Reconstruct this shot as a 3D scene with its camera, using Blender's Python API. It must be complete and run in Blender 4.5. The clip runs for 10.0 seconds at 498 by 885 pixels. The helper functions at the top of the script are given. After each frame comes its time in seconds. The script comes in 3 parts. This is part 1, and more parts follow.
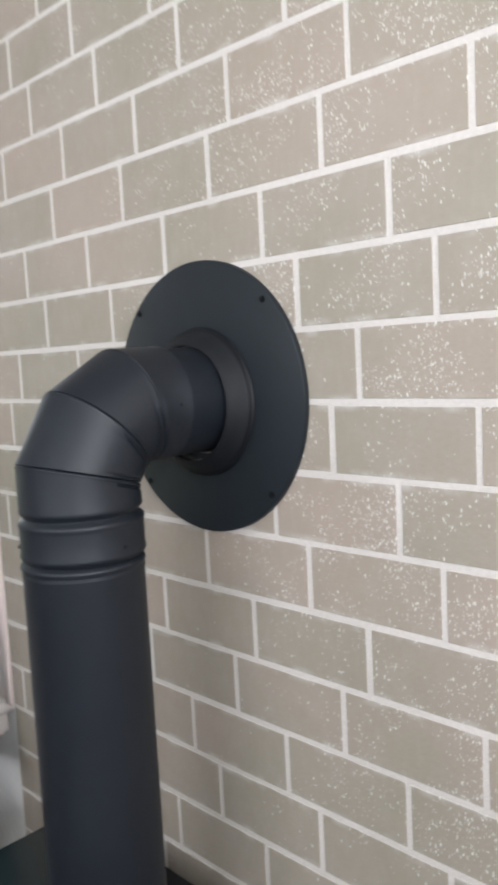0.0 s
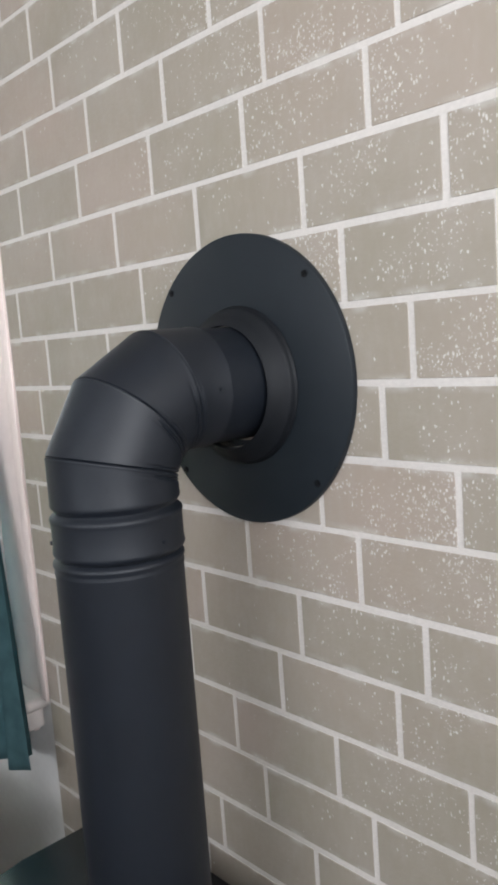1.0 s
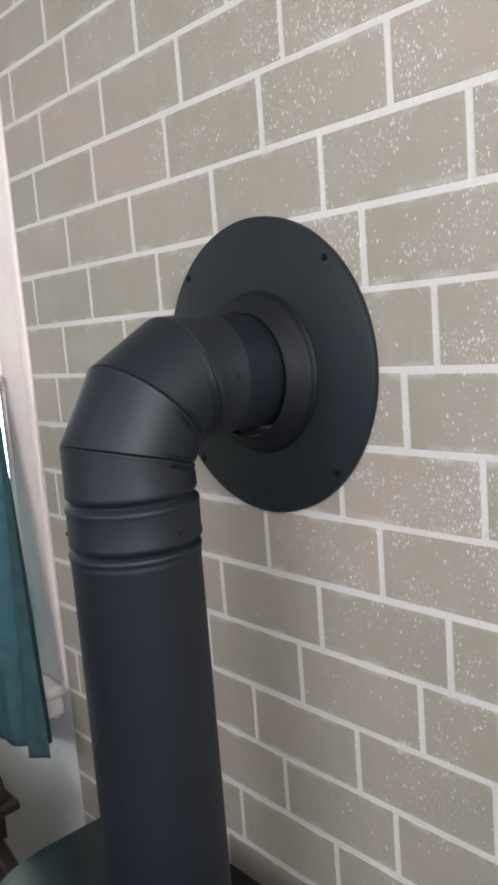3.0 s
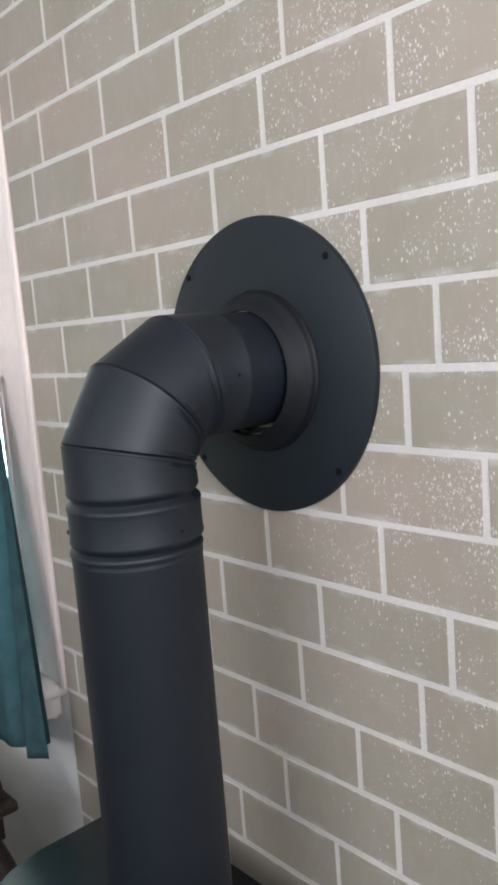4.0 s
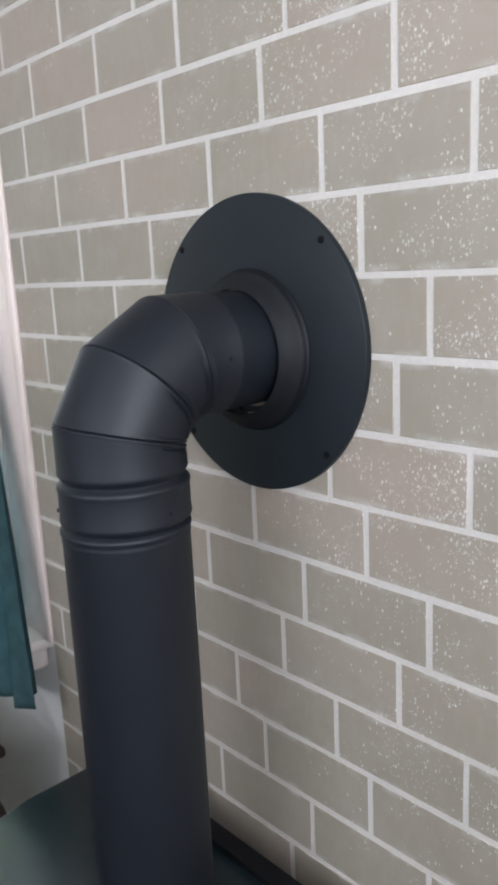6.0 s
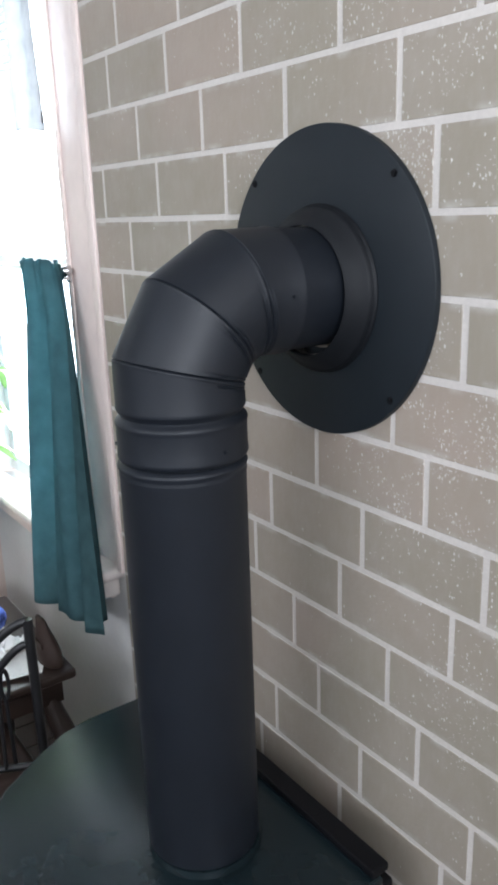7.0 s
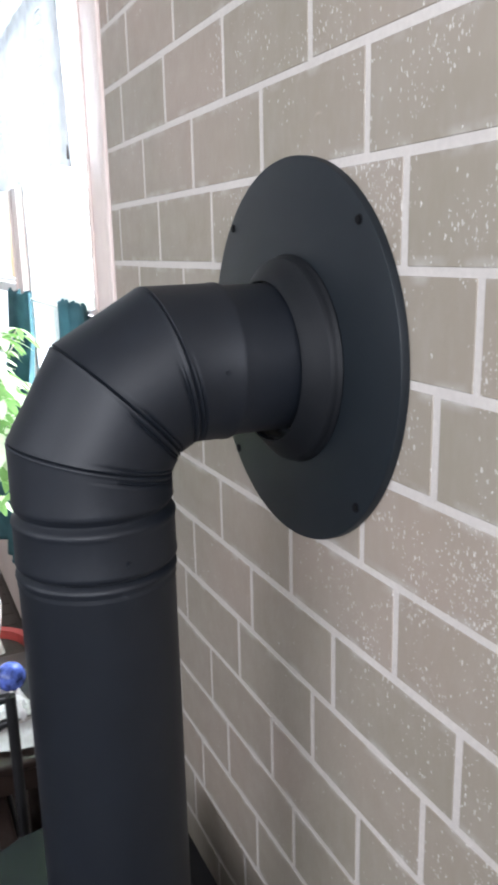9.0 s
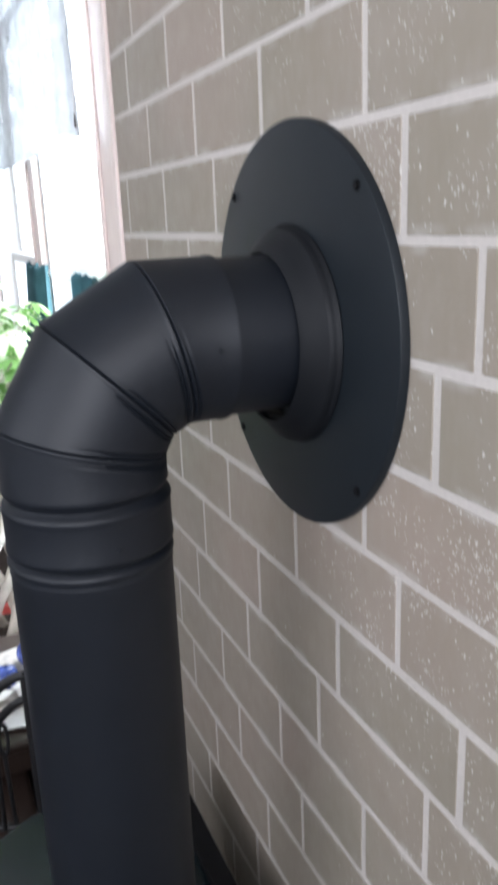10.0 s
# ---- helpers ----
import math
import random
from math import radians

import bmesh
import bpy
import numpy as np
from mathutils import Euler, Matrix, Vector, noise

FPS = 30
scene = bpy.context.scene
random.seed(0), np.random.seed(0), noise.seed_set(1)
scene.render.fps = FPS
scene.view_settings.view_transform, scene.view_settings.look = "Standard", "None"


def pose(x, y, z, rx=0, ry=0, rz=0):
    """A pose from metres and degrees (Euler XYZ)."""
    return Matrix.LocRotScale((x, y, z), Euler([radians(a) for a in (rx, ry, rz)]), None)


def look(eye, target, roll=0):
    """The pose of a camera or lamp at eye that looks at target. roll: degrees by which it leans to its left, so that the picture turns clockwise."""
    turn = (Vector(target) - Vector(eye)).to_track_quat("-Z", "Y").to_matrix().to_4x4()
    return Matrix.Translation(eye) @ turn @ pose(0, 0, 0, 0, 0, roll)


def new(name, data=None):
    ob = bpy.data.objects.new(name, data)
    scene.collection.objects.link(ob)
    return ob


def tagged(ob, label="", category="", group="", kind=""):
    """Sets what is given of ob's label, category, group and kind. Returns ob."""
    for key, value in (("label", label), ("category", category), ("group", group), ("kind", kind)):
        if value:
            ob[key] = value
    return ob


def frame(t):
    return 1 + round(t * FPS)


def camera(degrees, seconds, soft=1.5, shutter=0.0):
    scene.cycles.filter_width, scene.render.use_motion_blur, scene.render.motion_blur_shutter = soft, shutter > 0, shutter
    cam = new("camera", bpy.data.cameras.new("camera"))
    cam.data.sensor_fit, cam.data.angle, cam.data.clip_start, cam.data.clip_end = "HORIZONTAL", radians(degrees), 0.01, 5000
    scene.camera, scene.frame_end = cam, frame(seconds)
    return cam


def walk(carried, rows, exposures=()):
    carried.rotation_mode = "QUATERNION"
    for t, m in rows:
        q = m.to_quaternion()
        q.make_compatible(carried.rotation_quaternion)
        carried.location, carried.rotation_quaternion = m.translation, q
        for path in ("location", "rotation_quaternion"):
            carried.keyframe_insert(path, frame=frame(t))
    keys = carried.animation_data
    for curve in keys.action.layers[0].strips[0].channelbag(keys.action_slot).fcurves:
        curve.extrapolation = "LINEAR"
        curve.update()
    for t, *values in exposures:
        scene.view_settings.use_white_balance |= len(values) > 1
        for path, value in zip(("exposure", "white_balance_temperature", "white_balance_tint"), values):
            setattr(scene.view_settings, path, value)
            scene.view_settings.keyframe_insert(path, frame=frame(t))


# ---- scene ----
cam = camera(35.1, 10.0, 3.3, 0.5)
PATH = [
    (0, (0.718, -0.826, 1.466), (-0.689, 0.58, 1.25), -3.0),
    (0.3, (0.693, -0.787, 1.473), (-0.678, 0.646, 1.216), -2.9),
    (0.5, (0.69, -0.784, 1.457), (-0.758, 0.574, 1.219), -4.2),
    (1, (0.651, -0.79, 1.463), (-0.802, 0.562, 1.209), -4.2),
    (1.5, (0.63, -0.783, 1.459), (-0.828, 0.558, 1.186), -3.9),
    (2, (0.621, -0.778, 1.46), (-0.845, 0.553, 1.177), -4.3),
    (2.5, (0.636, -0.78, 1.464), (-0.846, 0.536, 1.194), -4.7),
    (2.7, (0.637, -0.772, 1.464), (-0.852, 0.532, 1.181), -4.5),
    (3.8, (0.63, -0.777, 1.463), (-0.842, 0.546, 1.173), -4.7),
    (4, (0.631, -0.779, 1.46), (-0.846, 0.539, 1.178), -4.5),
    (4.5, (0.629, -0.781, 1.466), (-0.849, 0.532, 1.164), -4.8),
    (5, (0.65, -0.777, 1.486), (-0.848, 0.532, 1.277), -5.0),
    (5.2, (0.627, -0.783, 1.519), (-0.836, 0.541, 1.191), -5.5),
    (6.3, (0.634, -0.772, 1.518), (-0.844, 0.479, 1.022), -1.4),
    (6.5, (0.675, -0.728, 1.508), (-0.854, 0.438, 0.959), -1.5),
    (7, (0.648, -0.736, 1.507), (-0.918, 0.373, 0.945), -1.9),
    (7.5, (0.605, -0.731, 1.515), (-0.915, 0.427, 0.923), -1.2),
    (7.8, (0.591, -0.649, 1.523), (-1.025, 0.399, 0.983), -2.5),
    (8, (0.597, -0.584, 1.529), (-1.059, 0.434, 1.057), -0.7),
    (8.3, (0.589, -0.481, 1.538), (-1.092, 0.456, 0.994), 0.2),
    (8.5, (0.599, -0.451, 1.523), (-1.105, 0.465, 1.014), 0.1),
    (9, (0.581, -0.426, 1.523), (-1.178, 0.396, 1.042), -1.3),
    (9.5, (0.58, -0.415, 1.527), (-1.219, 0.332, 1.076), -2.7),
    (9.8, (0.572, -0.398, 1.522), (-1.222, 0.355, 1.06), -1.6),
    (10, (0.563, -0.377, 1.523), (-1.214, 0.357, 0.973), -2.3),
]
EXPOSURES = [(0, 0.34, 6430, 13), (0.5, 0.20, 6430, 13), (1, 0.15, 6430, 13), (2.5, 0.15, 6420, 13), (5, 0.15, 6250, 13), (7, 0.08, 6150, 13), (8.5, 0.17, 6300, 15), (9.5, 0.02, 6250, 16), (10, -0.06, 6250, 16)]
walk(cam, [(t, look(eye, target, roll)) for t, eye, target, roll in PATH], EXPOSURES)

# ---- world, light ----
FLOOR, CEIL = -0.12, 2.34
WEST, EAST, SOUTH = -3.70, 2.4, -3.4

world = bpy.data.worlds.new("overcast")
scene.world = world
world.use_nodes = True
wn = world.node_tree.nodes
sky = wn.new("ShaderNodeTexSky")
sky.sky_type, sky.sun_disc = "NISHITA", False
sky.sun_elevation, sky.sun_rotation = radians(38), radians(-60)
sky.air_density, sky.dust_density = 1.0, 1.0
wn["Background"].inputs["Strength"].default_value = 0.14
world.node_tree.links.new(sky.outputs["Color"], wn["Background"].inputs["Color"])

sun_data = bpy.data.lights.new("sun", "SUN")
sun_data.energy, sun_data.angle, sun_data.color = 1.2, radians(12), (1.0, 0.95, 0.88)
sun = new("sun", sun_data)
sun.matrix_world = look((-4, 5, 6), (0, 0, 0))


def opening_light(name, eye, target, w, h, power, color):
    data = bpy.data.lights.new(name, "AREA")
    data.shape, data.size, data.size_y = "RECTANGLE", w, h
    data.energy, data.color = power, color
    ob = new(name, data)
    ob.matrix_world = look(eye, target)
    return ob


opening_light("skylight_north", (-1.51, 0.235, 1.42), (-1.51, -1, 1.42), 1.15, 1.55, 70, (0.80, 0.92, 1.0))
opening_light("skylight_north", (-2.74, 0.235, 1.42), (-2.74, -1, 1.42), 1.25, 1.55, 45, (0.80, 0.92, 1.0))
# Added lamps for unseen openings, aimed up so less light falls low down.
opening_light("added_light_south", (0.4, SOUTH + 0.03, 2.0), (0.4, 0, 4.2), 3.0, 0.46, 74, (0.91, 0.96, 1.0))
opening_light("added_light_east", (EAST - 0.03, -1.45, 1.95), (0, -1.45, 3.6), 2.1, 0.52, 113, (0.925, 0.965, 1.0))


# ---- materials ----
def material(name, color, rough=0.5, metal=0.0, grain=0.0, grain_scale=40.0, bump=0.0, bump_scale=60.0, blotch=0.0, blotch_scale=3.0, spec=0.5, random_value=0.0):
    m = bpy.data.materials.new(name)
    m.use_nodes = True
    nt = m.node_tree
    b = nt.nodes["Principled BSDF"]
    b.inputs["Roughness"].default_value = rough
    b.inputs["Metallic"].default_value = metal
    b.inputs["Specular IOR Level"].default_value = spec
    coord = nt.nodes.new("ShaderNodeTexCoord").outputs["Object"]
    value = None

    def noise_node(scale, detail=4.0):
        n = nt.nodes.new("ShaderNodeTexNoise")
        n.inputs["Scale"].default_value, n.inputs["Detail"].default_value = scale, detail
        nt.links.new(coord, n.inputs["Vector"])
        return n.outputs["Fac"]

    def add(a, c):
        if a is None:
            return c
        n = nt.nodes.new("ShaderNodeMath")
        n.operation = "ADD"
        nt.links.new(a, n.inputs[0]), nt.links.new(c, n.inputs[1])
        return n.outputs[0]

    def around(fac, amount):
        n = nt.nodes.new("ShaderNodeMapRange")
        n.inputs["From Min"].default_value, n.inputs["From Max"].default_value = 0.25, 0.75
        n.inputs["To Min"].default_value, n.inputs["To Max"].default_value = -amount, amount
        nt.links.new(fac, n.inputs["Value"])
        return n.outputs["Result"]

    if grain:
        value = add(value, around(noise_node(grain_scale), grain))
    if blotch:
        value = add(value, around(noise_node(blotch_scale, 3.0), blotch))
    if random_value:
        info = nt.nodes.new("ShaderNodeObjectInfo").outputs["Random"]
        n = nt.nodes.new("ShaderNodeMapRange")
        n.inputs["To Min"].default_value, n.inputs["To Max"].default_value = -random_value, random_value
        nt.links.new(info, n.inputs["Value"])
        value = add(value, n.outputs["Result"])
    if value is not None:
        hsv = nt.nodes.new("ShaderNodeHueSaturation")
        hsv.inputs["Color"].default_value = (*color, 1)
        one = nt.nodes.new("ShaderNodeMath")
        one.operation, one.inputs[1].default_value = "ADD", 1.0
        nt.links.new(value, one.inputs[0])
        nt.links.new(one.outputs[0], hsv.inputs["Value"])
        nt.links.new(hsv.outputs["Color"], b.inputs["Base Color"])
    else:
        b.inputs["Base Color"].default_value = (*color, 1)
    if bump:
        bn = nt.nodes.new("ShaderNodeBump")
        bn.inputs["Strength"].default_value, bn.inputs["Distance"].default_value = bump, 0.002
        nt.links.new(noise_node(bump_scale, 6.0), bn.inputs["Height"])
        nt.links.new(bn.outputs["Normal"], b.inputs["Normal"])
    return m


def brick_material():
    """Painted taupe brick: soft blotches, a random tone for each brick, white flecks in drifts."""
    m = bpy.data.materials.new("taupe_brick")
    m.use_nodes = True
    nt, b = m.node_tree, m.node_tree.nodes["Principled BSDF"]
    link = nt.links.new
    geo = nt.nodes.new("ShaderNodeNewGeometry").outputs["Position"]

    def tex(scale, detail, stretch=(1, 1, 1)):
        mp = nt.nodes.new("ShaderNodeMapping")
        mp.inputs["Scale"].default_value = stretch
        link(geo, mp.inputs["Vector"])
        n = nt.nodes.new("ShaderNodeTexNoise")
        n.inputs["Scale"].default_value, n.inputs["Detail"].default_value = scale, detail
        link(mp.outputs["Vector"], n.inputs["Vector"])
        return n.outputs["Fac"]

    def remap(fac, a, c, lo, hi):
        n = nt.nodes.new("ShaderNodeMapRange")
        for key, v in (("From Min", a), ("From Max", c), ("To Min", lo), ("To Max", hi)):
            n.inputs[key].default_value = v
        link(fac, n.inputs["Value"])
        return n.outputs["Result"]

    def math2(op, a, c):
        n = nt.nodes.new("ShaderNodeMath")
        n.operation = op
        for i, v in enumerate((a, c)):
            if isinstance(v, float):
                n.inputs[i].default_value = v
            else:
                link(v, n.inputs[i])
        return n.outputs[0]

    def mix(fac, a, c):
        n = nt.nodes.new("ShaderNodeMix")
        n.data_type = "RGBA"
        link(fac, n.inputs["Factor"])
        for key, v in ((6, a), (7, c)):
            if isinstance(v, tuple):
                n.inputs[key].default_value = (*v, 1)
            else:
                link(v, n.inputs[key])
        return n.outputs[2]

    info = nt.nodes.new("ShaderNodeObjectInfo").outputs["Random"]
    base = mix(remap(tex(5.0, 4), 0.35, 0.65, 0, 1), BRICK_A, BRICK_B)
    base = mix(math2("MULTIPLY", remap(tex(1.9, 2), 0.42, 0.62, 0, 1), remap(info, 0, 1, 0.10, 0.70)), base, BRICK_C)
    base = mix(remap(info, 0, 1, 0.25, 0.0), base, BRICK_D)
    hazy = mix(remap(tex(14.0, 8), 0.50, 0.78, 0, 0.12), base, BRICK_HAZE)
    side = nt.nodes.new("ShaderNodeSeparateXYZ")
    link(geo, side.inputs[0])
    # mortar smeared on to the upper and lower edges
    rim = math2("ABSOLUTE", math2("SUBTRACT", math2("FRACT", math2("MULTIPLY", side.outputs["Z"], 10.0), 0.0), 0.5), 0.0)
    smear = math2("MULTIPLY", remap(rim, 0.36, 0.455, 0, 1), remap(tex(22.0, 6), 0.48, 0.70, 0, 0.75))
    hazy = mix(smear, hazy, (0.52, 0.495, 0.465))
    grainy = mix(remap(tex(95.0, 5, (1.0, 1.0, 0.35)), 0.45, 0.75, 0, 0.10), hazy, BRICK_HAZE)

    def dashes(scale, stretch, size, share):
        """Small upright flecks, a share of the cells of a Voronoi grid."""
        mp = nt.nodes.new("ShaderNodeMapping")
        mp.inputs["Scale"].default_value = stretch
        warp = nt.nodes.new("ShaderNodeVectorMath")
        warp.operation = "MULTIPLY_ADD"
        wob = nt.nodes.new("ShaderNodeTexNoise")
        wob.inputs["Scale"].default_value, wob.inputs["Detail"].default_value = 260.0, 2.0
        link(geo, wob.inputs["Vector"])
        link(wob.outputs["Color"], warp.inputs[0])
        warp.inputs[1].default_value = (0.0045, 0.0, 0.0045)
        link(geo, warp.inputs[2])
        link(warp.outputs[0], mp.inputs["Vector"])
        v = nt.nodes.new("ShaderNodeTexVoronoi")
        v.inputs["Scale"].default_value = scale
        link(mp.outputs["Vector"], v.inputs["Vector"])
        dot = remap(v.outputs["Distance"], size, size * 0.7, 0, 1)
        split = nt.nodes.new("ShaderNodeSeparateColor")
        link(v.outputs["Color"], split.inputs[0])
        return math2("MULTIPLY", dot, math2("LESS_THAN", split.outputs[0], share))

    # the flecked part of the wall: thick towards the east, thin round the pipe, thicker on some bricks
    east = remap(math2("ADD", math2("ADD", side.outputs["X"], math2("MULTIPLY", math2("SUBTRACT", side.outputs["Z"], 1.45), 0.42)), remap(tex(3.0, 2), 0.3, 0.7, -0.22, 0.22)), -0.36, 0.16, 0.02, 0.95)
    drift = math2("MULTIPLY", remap(tex(10.0, 5), 0.42, 0.60, 0.02, 1.0), remap(info, 0, 1, 0.42, 1.0))
    share = math2("MULTIPLY", east, drift)
    flecks = math2("MAXIMUM", dashes(250.0, (1.0, 0.3, 0.45), 0.31, share), dashes(430.0, (1.0, 0.3, 0.5), 0.31, math2("MULTIPLY", share, 0.9)))
    spots = math2("MULTIPLY", flecks, remap(tex(60.0, 2), 0.3, 0.7, 0.35, 0.85))
    color = mix(spots, grainy, (0.70, 0.68, 0.64))
    link(color, b.inputs["Base Color"])
    link(remap(tex(30.0, 4), 0.3, 0.7, 0.48, 0.66), b.inputs["Roughness"])
    b.inputs["Specular IOR Level"].default_value = 0.4
    bn = nt.nodes.new("ShaderNodeBump")
    bn.inputs["Strength"].default_value, bn.inputs["Distance"].default_value = 0.35, 0.0015
    link(math2("ADD", tex(130.0, 6), spots), bn.inputs["Height"])
    link(bn.outputs["Normal"], b.inputs["Normal"])
    return m


BRICK_A, BRICK_B, BRICK_C, BRICK_D, BRICK_HAZE = (0.284, 0.252, 0.199), (0.325, 0.284, 0.236), (0.378, 0.292, 0.245), (0.245, 0.218, 0.170), (0.43, 0.40, 0.365)
MAT_BRICK = brick_material()
MAT_MORTAR = material("white_mortar", (0.55, 0.512, 0.475), 0.8, grain=0.06, grain_scale=150, bump=0.4, bump_scale=240, blotch=0.06, blotch_scale=5)
MAT_PLASTER = material("plaster", (0.64, 0.625, 0.60), 0.85, grain=0.03, grain_scale=60, bump=0.25, bump_scale=90, blotch=0.05, blotch_scale=2)
MAT_PEACH = material("pale_paint", (0.50, 0.46, 0.42), 0.8, grain=0.03, grain_scale=60, bump=0.2, bump_scale=90, blotch=0.04)
# Made-up dark finish for walls out of view, to cut bounced light.
MAT_DIM = material("unseen_wall_brown", (0.12, 0.098, 0.080), 0.7, grain=0.1, grain_scale=20, bump=0.2, blotch=0.08)
MAT_PIER = material("peach_paint", (0.64, 0.53, 0.465), 0.8, grain=0.03, grain_scale=60, bump=0.2, bump_scale=90, blotch=0.05)
MAT_CEIL = material("ceiling_paint", (0.62, 0.61, 0.60), 0.9, grain=0.02, bump=0.2)
MAT_FLOOR = material("floor_wood", (0.040, 0.029, 0.023), 0.45, grain=0.2, grain_scale=12, bump=0.1, blotch=0.15, random_value=0.15)
MAT_CASING = material("casing_paint", (0.78, 0.655, 0.60), 0.5, grain=0.05, grain_scale=25, bump=0.15, bump_scale=30, blotch=0.06, blotch_scale=5)
MAT_SILL = material("sill_paint", (0.78, 0.70, 0.65), 0.5, grain=0.05, grain_scale=25, bump=0.15, bump_scale=30, blotch=0.06, blotch_scale=5)
MAT_WHITE = material("white_paint", (0.78, 0.77, 0.74), 0.45, grain=0.03, grain_scale=40, bump=0.1)
MAT_PIPE = material("satin_black_steel", (0.0050, 0.0073, 0.0116), 0.53, grain=0.12, grain_scale=25, bump=0.04, bump_scale=400, spec=0.42, blotch=0.08, blotch_scale=6)
MAT_PLATE = material("matt_black_steel", (0.0080, 0.0116, 0.0152), 0.50, grain=0.08, grain_scale=20, bump=0.05, bump_scale=400, spec=0.32, blotch=0.06, blotch_scale=5)
# Plate steel made darker: the pipe's dark reflection is put into the colour.
MAT_COLLAR_DARKENED = material("pipe_reflected_black", (0.0056, 0.0066, 0.0084), 0.58, grain=0.08, grain_scale=20, bump=0.05, bump_scale=400, spec=0.24, blotch=0.08, blotch_scale=8)
MAT_BRIGHT = material("bright_steel", (0.62, 0.62, 0.62), 0.22, metal=1.0)
MAT_SCREW = material("black_screw", (0.004, 0.004, 0.005), 0.6, spec=0.15)
MAT_STOVE = material("stove_enamel", (0.007, 0.013, 0.0155), 0.27, grain=0.15, grain_scale=18, bump=0.03, bump_scale=220, blotch=0.1, blotch_scale=5, spec=0.32)
MAT_IRON = material("black_iron", (0.011, 0.011, 0.012), 0.38, grain=0.1, bump=0.1, bump_scale=150)
MAT_DARKWOOD = material("dark_wood", (0.030, 0.020, 0.016), 0.28, grain=0.35, grain_scale=14, bump=0.08, bump_scale=50, blotch=0.2)
MAT_PAPER = material("paper", (0.74, 0.73, 0.71), 0.7, grain=0.05, grain_scale=60, bump=0.2, bump_scale=40)
MAT_KRAFT = material("kraft_paper", (0.42, 0.27, 0.22), 0.7, grain=0.12, grain_scale=50, bump=0.2, bump_scale=40)
MAT_NEWS = material("newsprint", (0.50, 0.47, 0.43), 0.8, grain=0.25, grain_scale=70, bump=0.2, bump_scale=40)
MAT_BLUE = material("blue_glaze", (0.07, 0.11, 0.36), 0.12, grain=0.9, grain_scale=60, blotch=0.5, blotch_scale=25)
MAT_RED = material("red_clay", (0.46, 0.07, 0.06), 0.4, grain=0.1, grain_scale=30, bump=0.1)
MAT_PINK = material("rose_cloth", (0.55, 0.20, 0.22), 0.8, grain=0.15, grain_scale=60, bump=0.3)
MAT_SOIL = material("soil", (0.04, 0.028, 0.02), 0.95, grain=0.4, grain_scale=90, bump=1.0, bump_scale=120)
MAT_BARK = material("pale_bark", (0.52, 0.47, 0.40), 0.7, grain=0.15, grain_scale=40, bump=0.5, bump_scale=80, blotch=0.15, blotch_scale=12)
MAT_BROWN = material("brown_leather", (0.040, 0.026, 0.021), 0.62, grain=0.2, grain_scale=30, bump=0.2, bump_scale=90, blotch=0.2, blotch_scale=10, spec=0.2)
MAT_LAWN = material("lawn", (0.20, 0.26, 0.12), 0.9, grain=0.3, grain_scale=8, blotch=0.2, blotch_scale=0.6)


def cloth(name, color, through_part, holes=0.0, rough=0.8):
    """Thin cloth: part of the light goes through; holes: share that is open weave."""
    m = bpy.data.materials.new(name)
    m.use_nodes = True
    nt = m.node_tree
    nt.nodes.remove(nt.nodes["Principled BSDF"])
    out = nt.nodes["Material Output"]
    n = nt.nodes.new("ShaderNodeTexNoise")
    n.inputs["Scale"].default_value, n.inputs["Detail"].default_value = 25, 6
    n.inputs["Vector"].default_value = (0, 0, 0)
    nt.links.new(nt.nodes.new("ShaderNodeTexCoord").outputs["Object"], n.inputs["Vector"])
    hsv = nt.nodes.new("ShaderNodeHueSaturation")
    hsv.inputs["Color"].default_value = (*color, 1)
    mr = nt.nodes.new("ShaderNodeMapRange")
    mr.inputs["From Min"].default_value, mr.inputs["From Max"].default_value = 0.3, 0.7
    mr.inputs["To Min"].default_value, mr.inputs["To Max"].default_value = 0.85, 1.15
    nt.links.new(n.outputs["Fac"], mr.inputs["Value"])
    nt.links.new(mr.outputs["Result"], hsv.inputs["Value"])
    d = nt.nodes.new("ShaderNodeBsdfDiffuse")
    t = nt.nodes.new("ShaderNodeBsdfTranslucent")
    mixer = nt.nodes.new("ShaderNodeMixShader")
    mixer.inputs[0].default_value = through_part
    for s in (d, t):
        nt.links.new(hsv.outputs["Color"], s.inputs["Color"])
    nt.links.new(d.outputs[0], mixer.inputs[1]), nt.links.new(t.outputs[0], mixer.inputs[2])
    last = mixer.outputs[0]
    if holes:
        tr = nt.nodes.new("ShaderNodeBsdfTransparent")
        m2 = nt.nodes.new("ShaderNodeMixShader")
        m2.inputs[0].default_value = holes
        nt.links.new(last, m2.inputs[1]), nt.links.new(tr.outputs[0], m2.inputs[2])
        last = m2.outputs[0]
    nt.links.new(last, out.inputs["Surface"])
    return m


MAT_TEAL = cloth("teal_cotton", (0.090, 0.174, 0.188), 0.58)
MAT_LACE = cloth("white_lace", (0.66, 0.68, 0.69), 0.27, 0.05)
MAT_LEAF = cloth("glossy_leaf", (0.17, 0.30, 0.10), 0.45)
# Paler copy of the leaf: window glare put into the colour.
MAT_LEAF_GLARE = cloth("glare_pale_leaf", (0.58, 0.66, 0.44), 0.5)

MAT_GLASS = bpy.data.materials.new("window_glass")
MAT_GLASS.use_nodes = True
gb = MAT_GLASS.node_tree.nodes["Principled BSDF"]
gb.inputs["Transmission Weight"].default_value, gb.inputs["Roughness"].default_value, gb.inputs["IOR"].default_value = 1.0, 0.0, 1.02


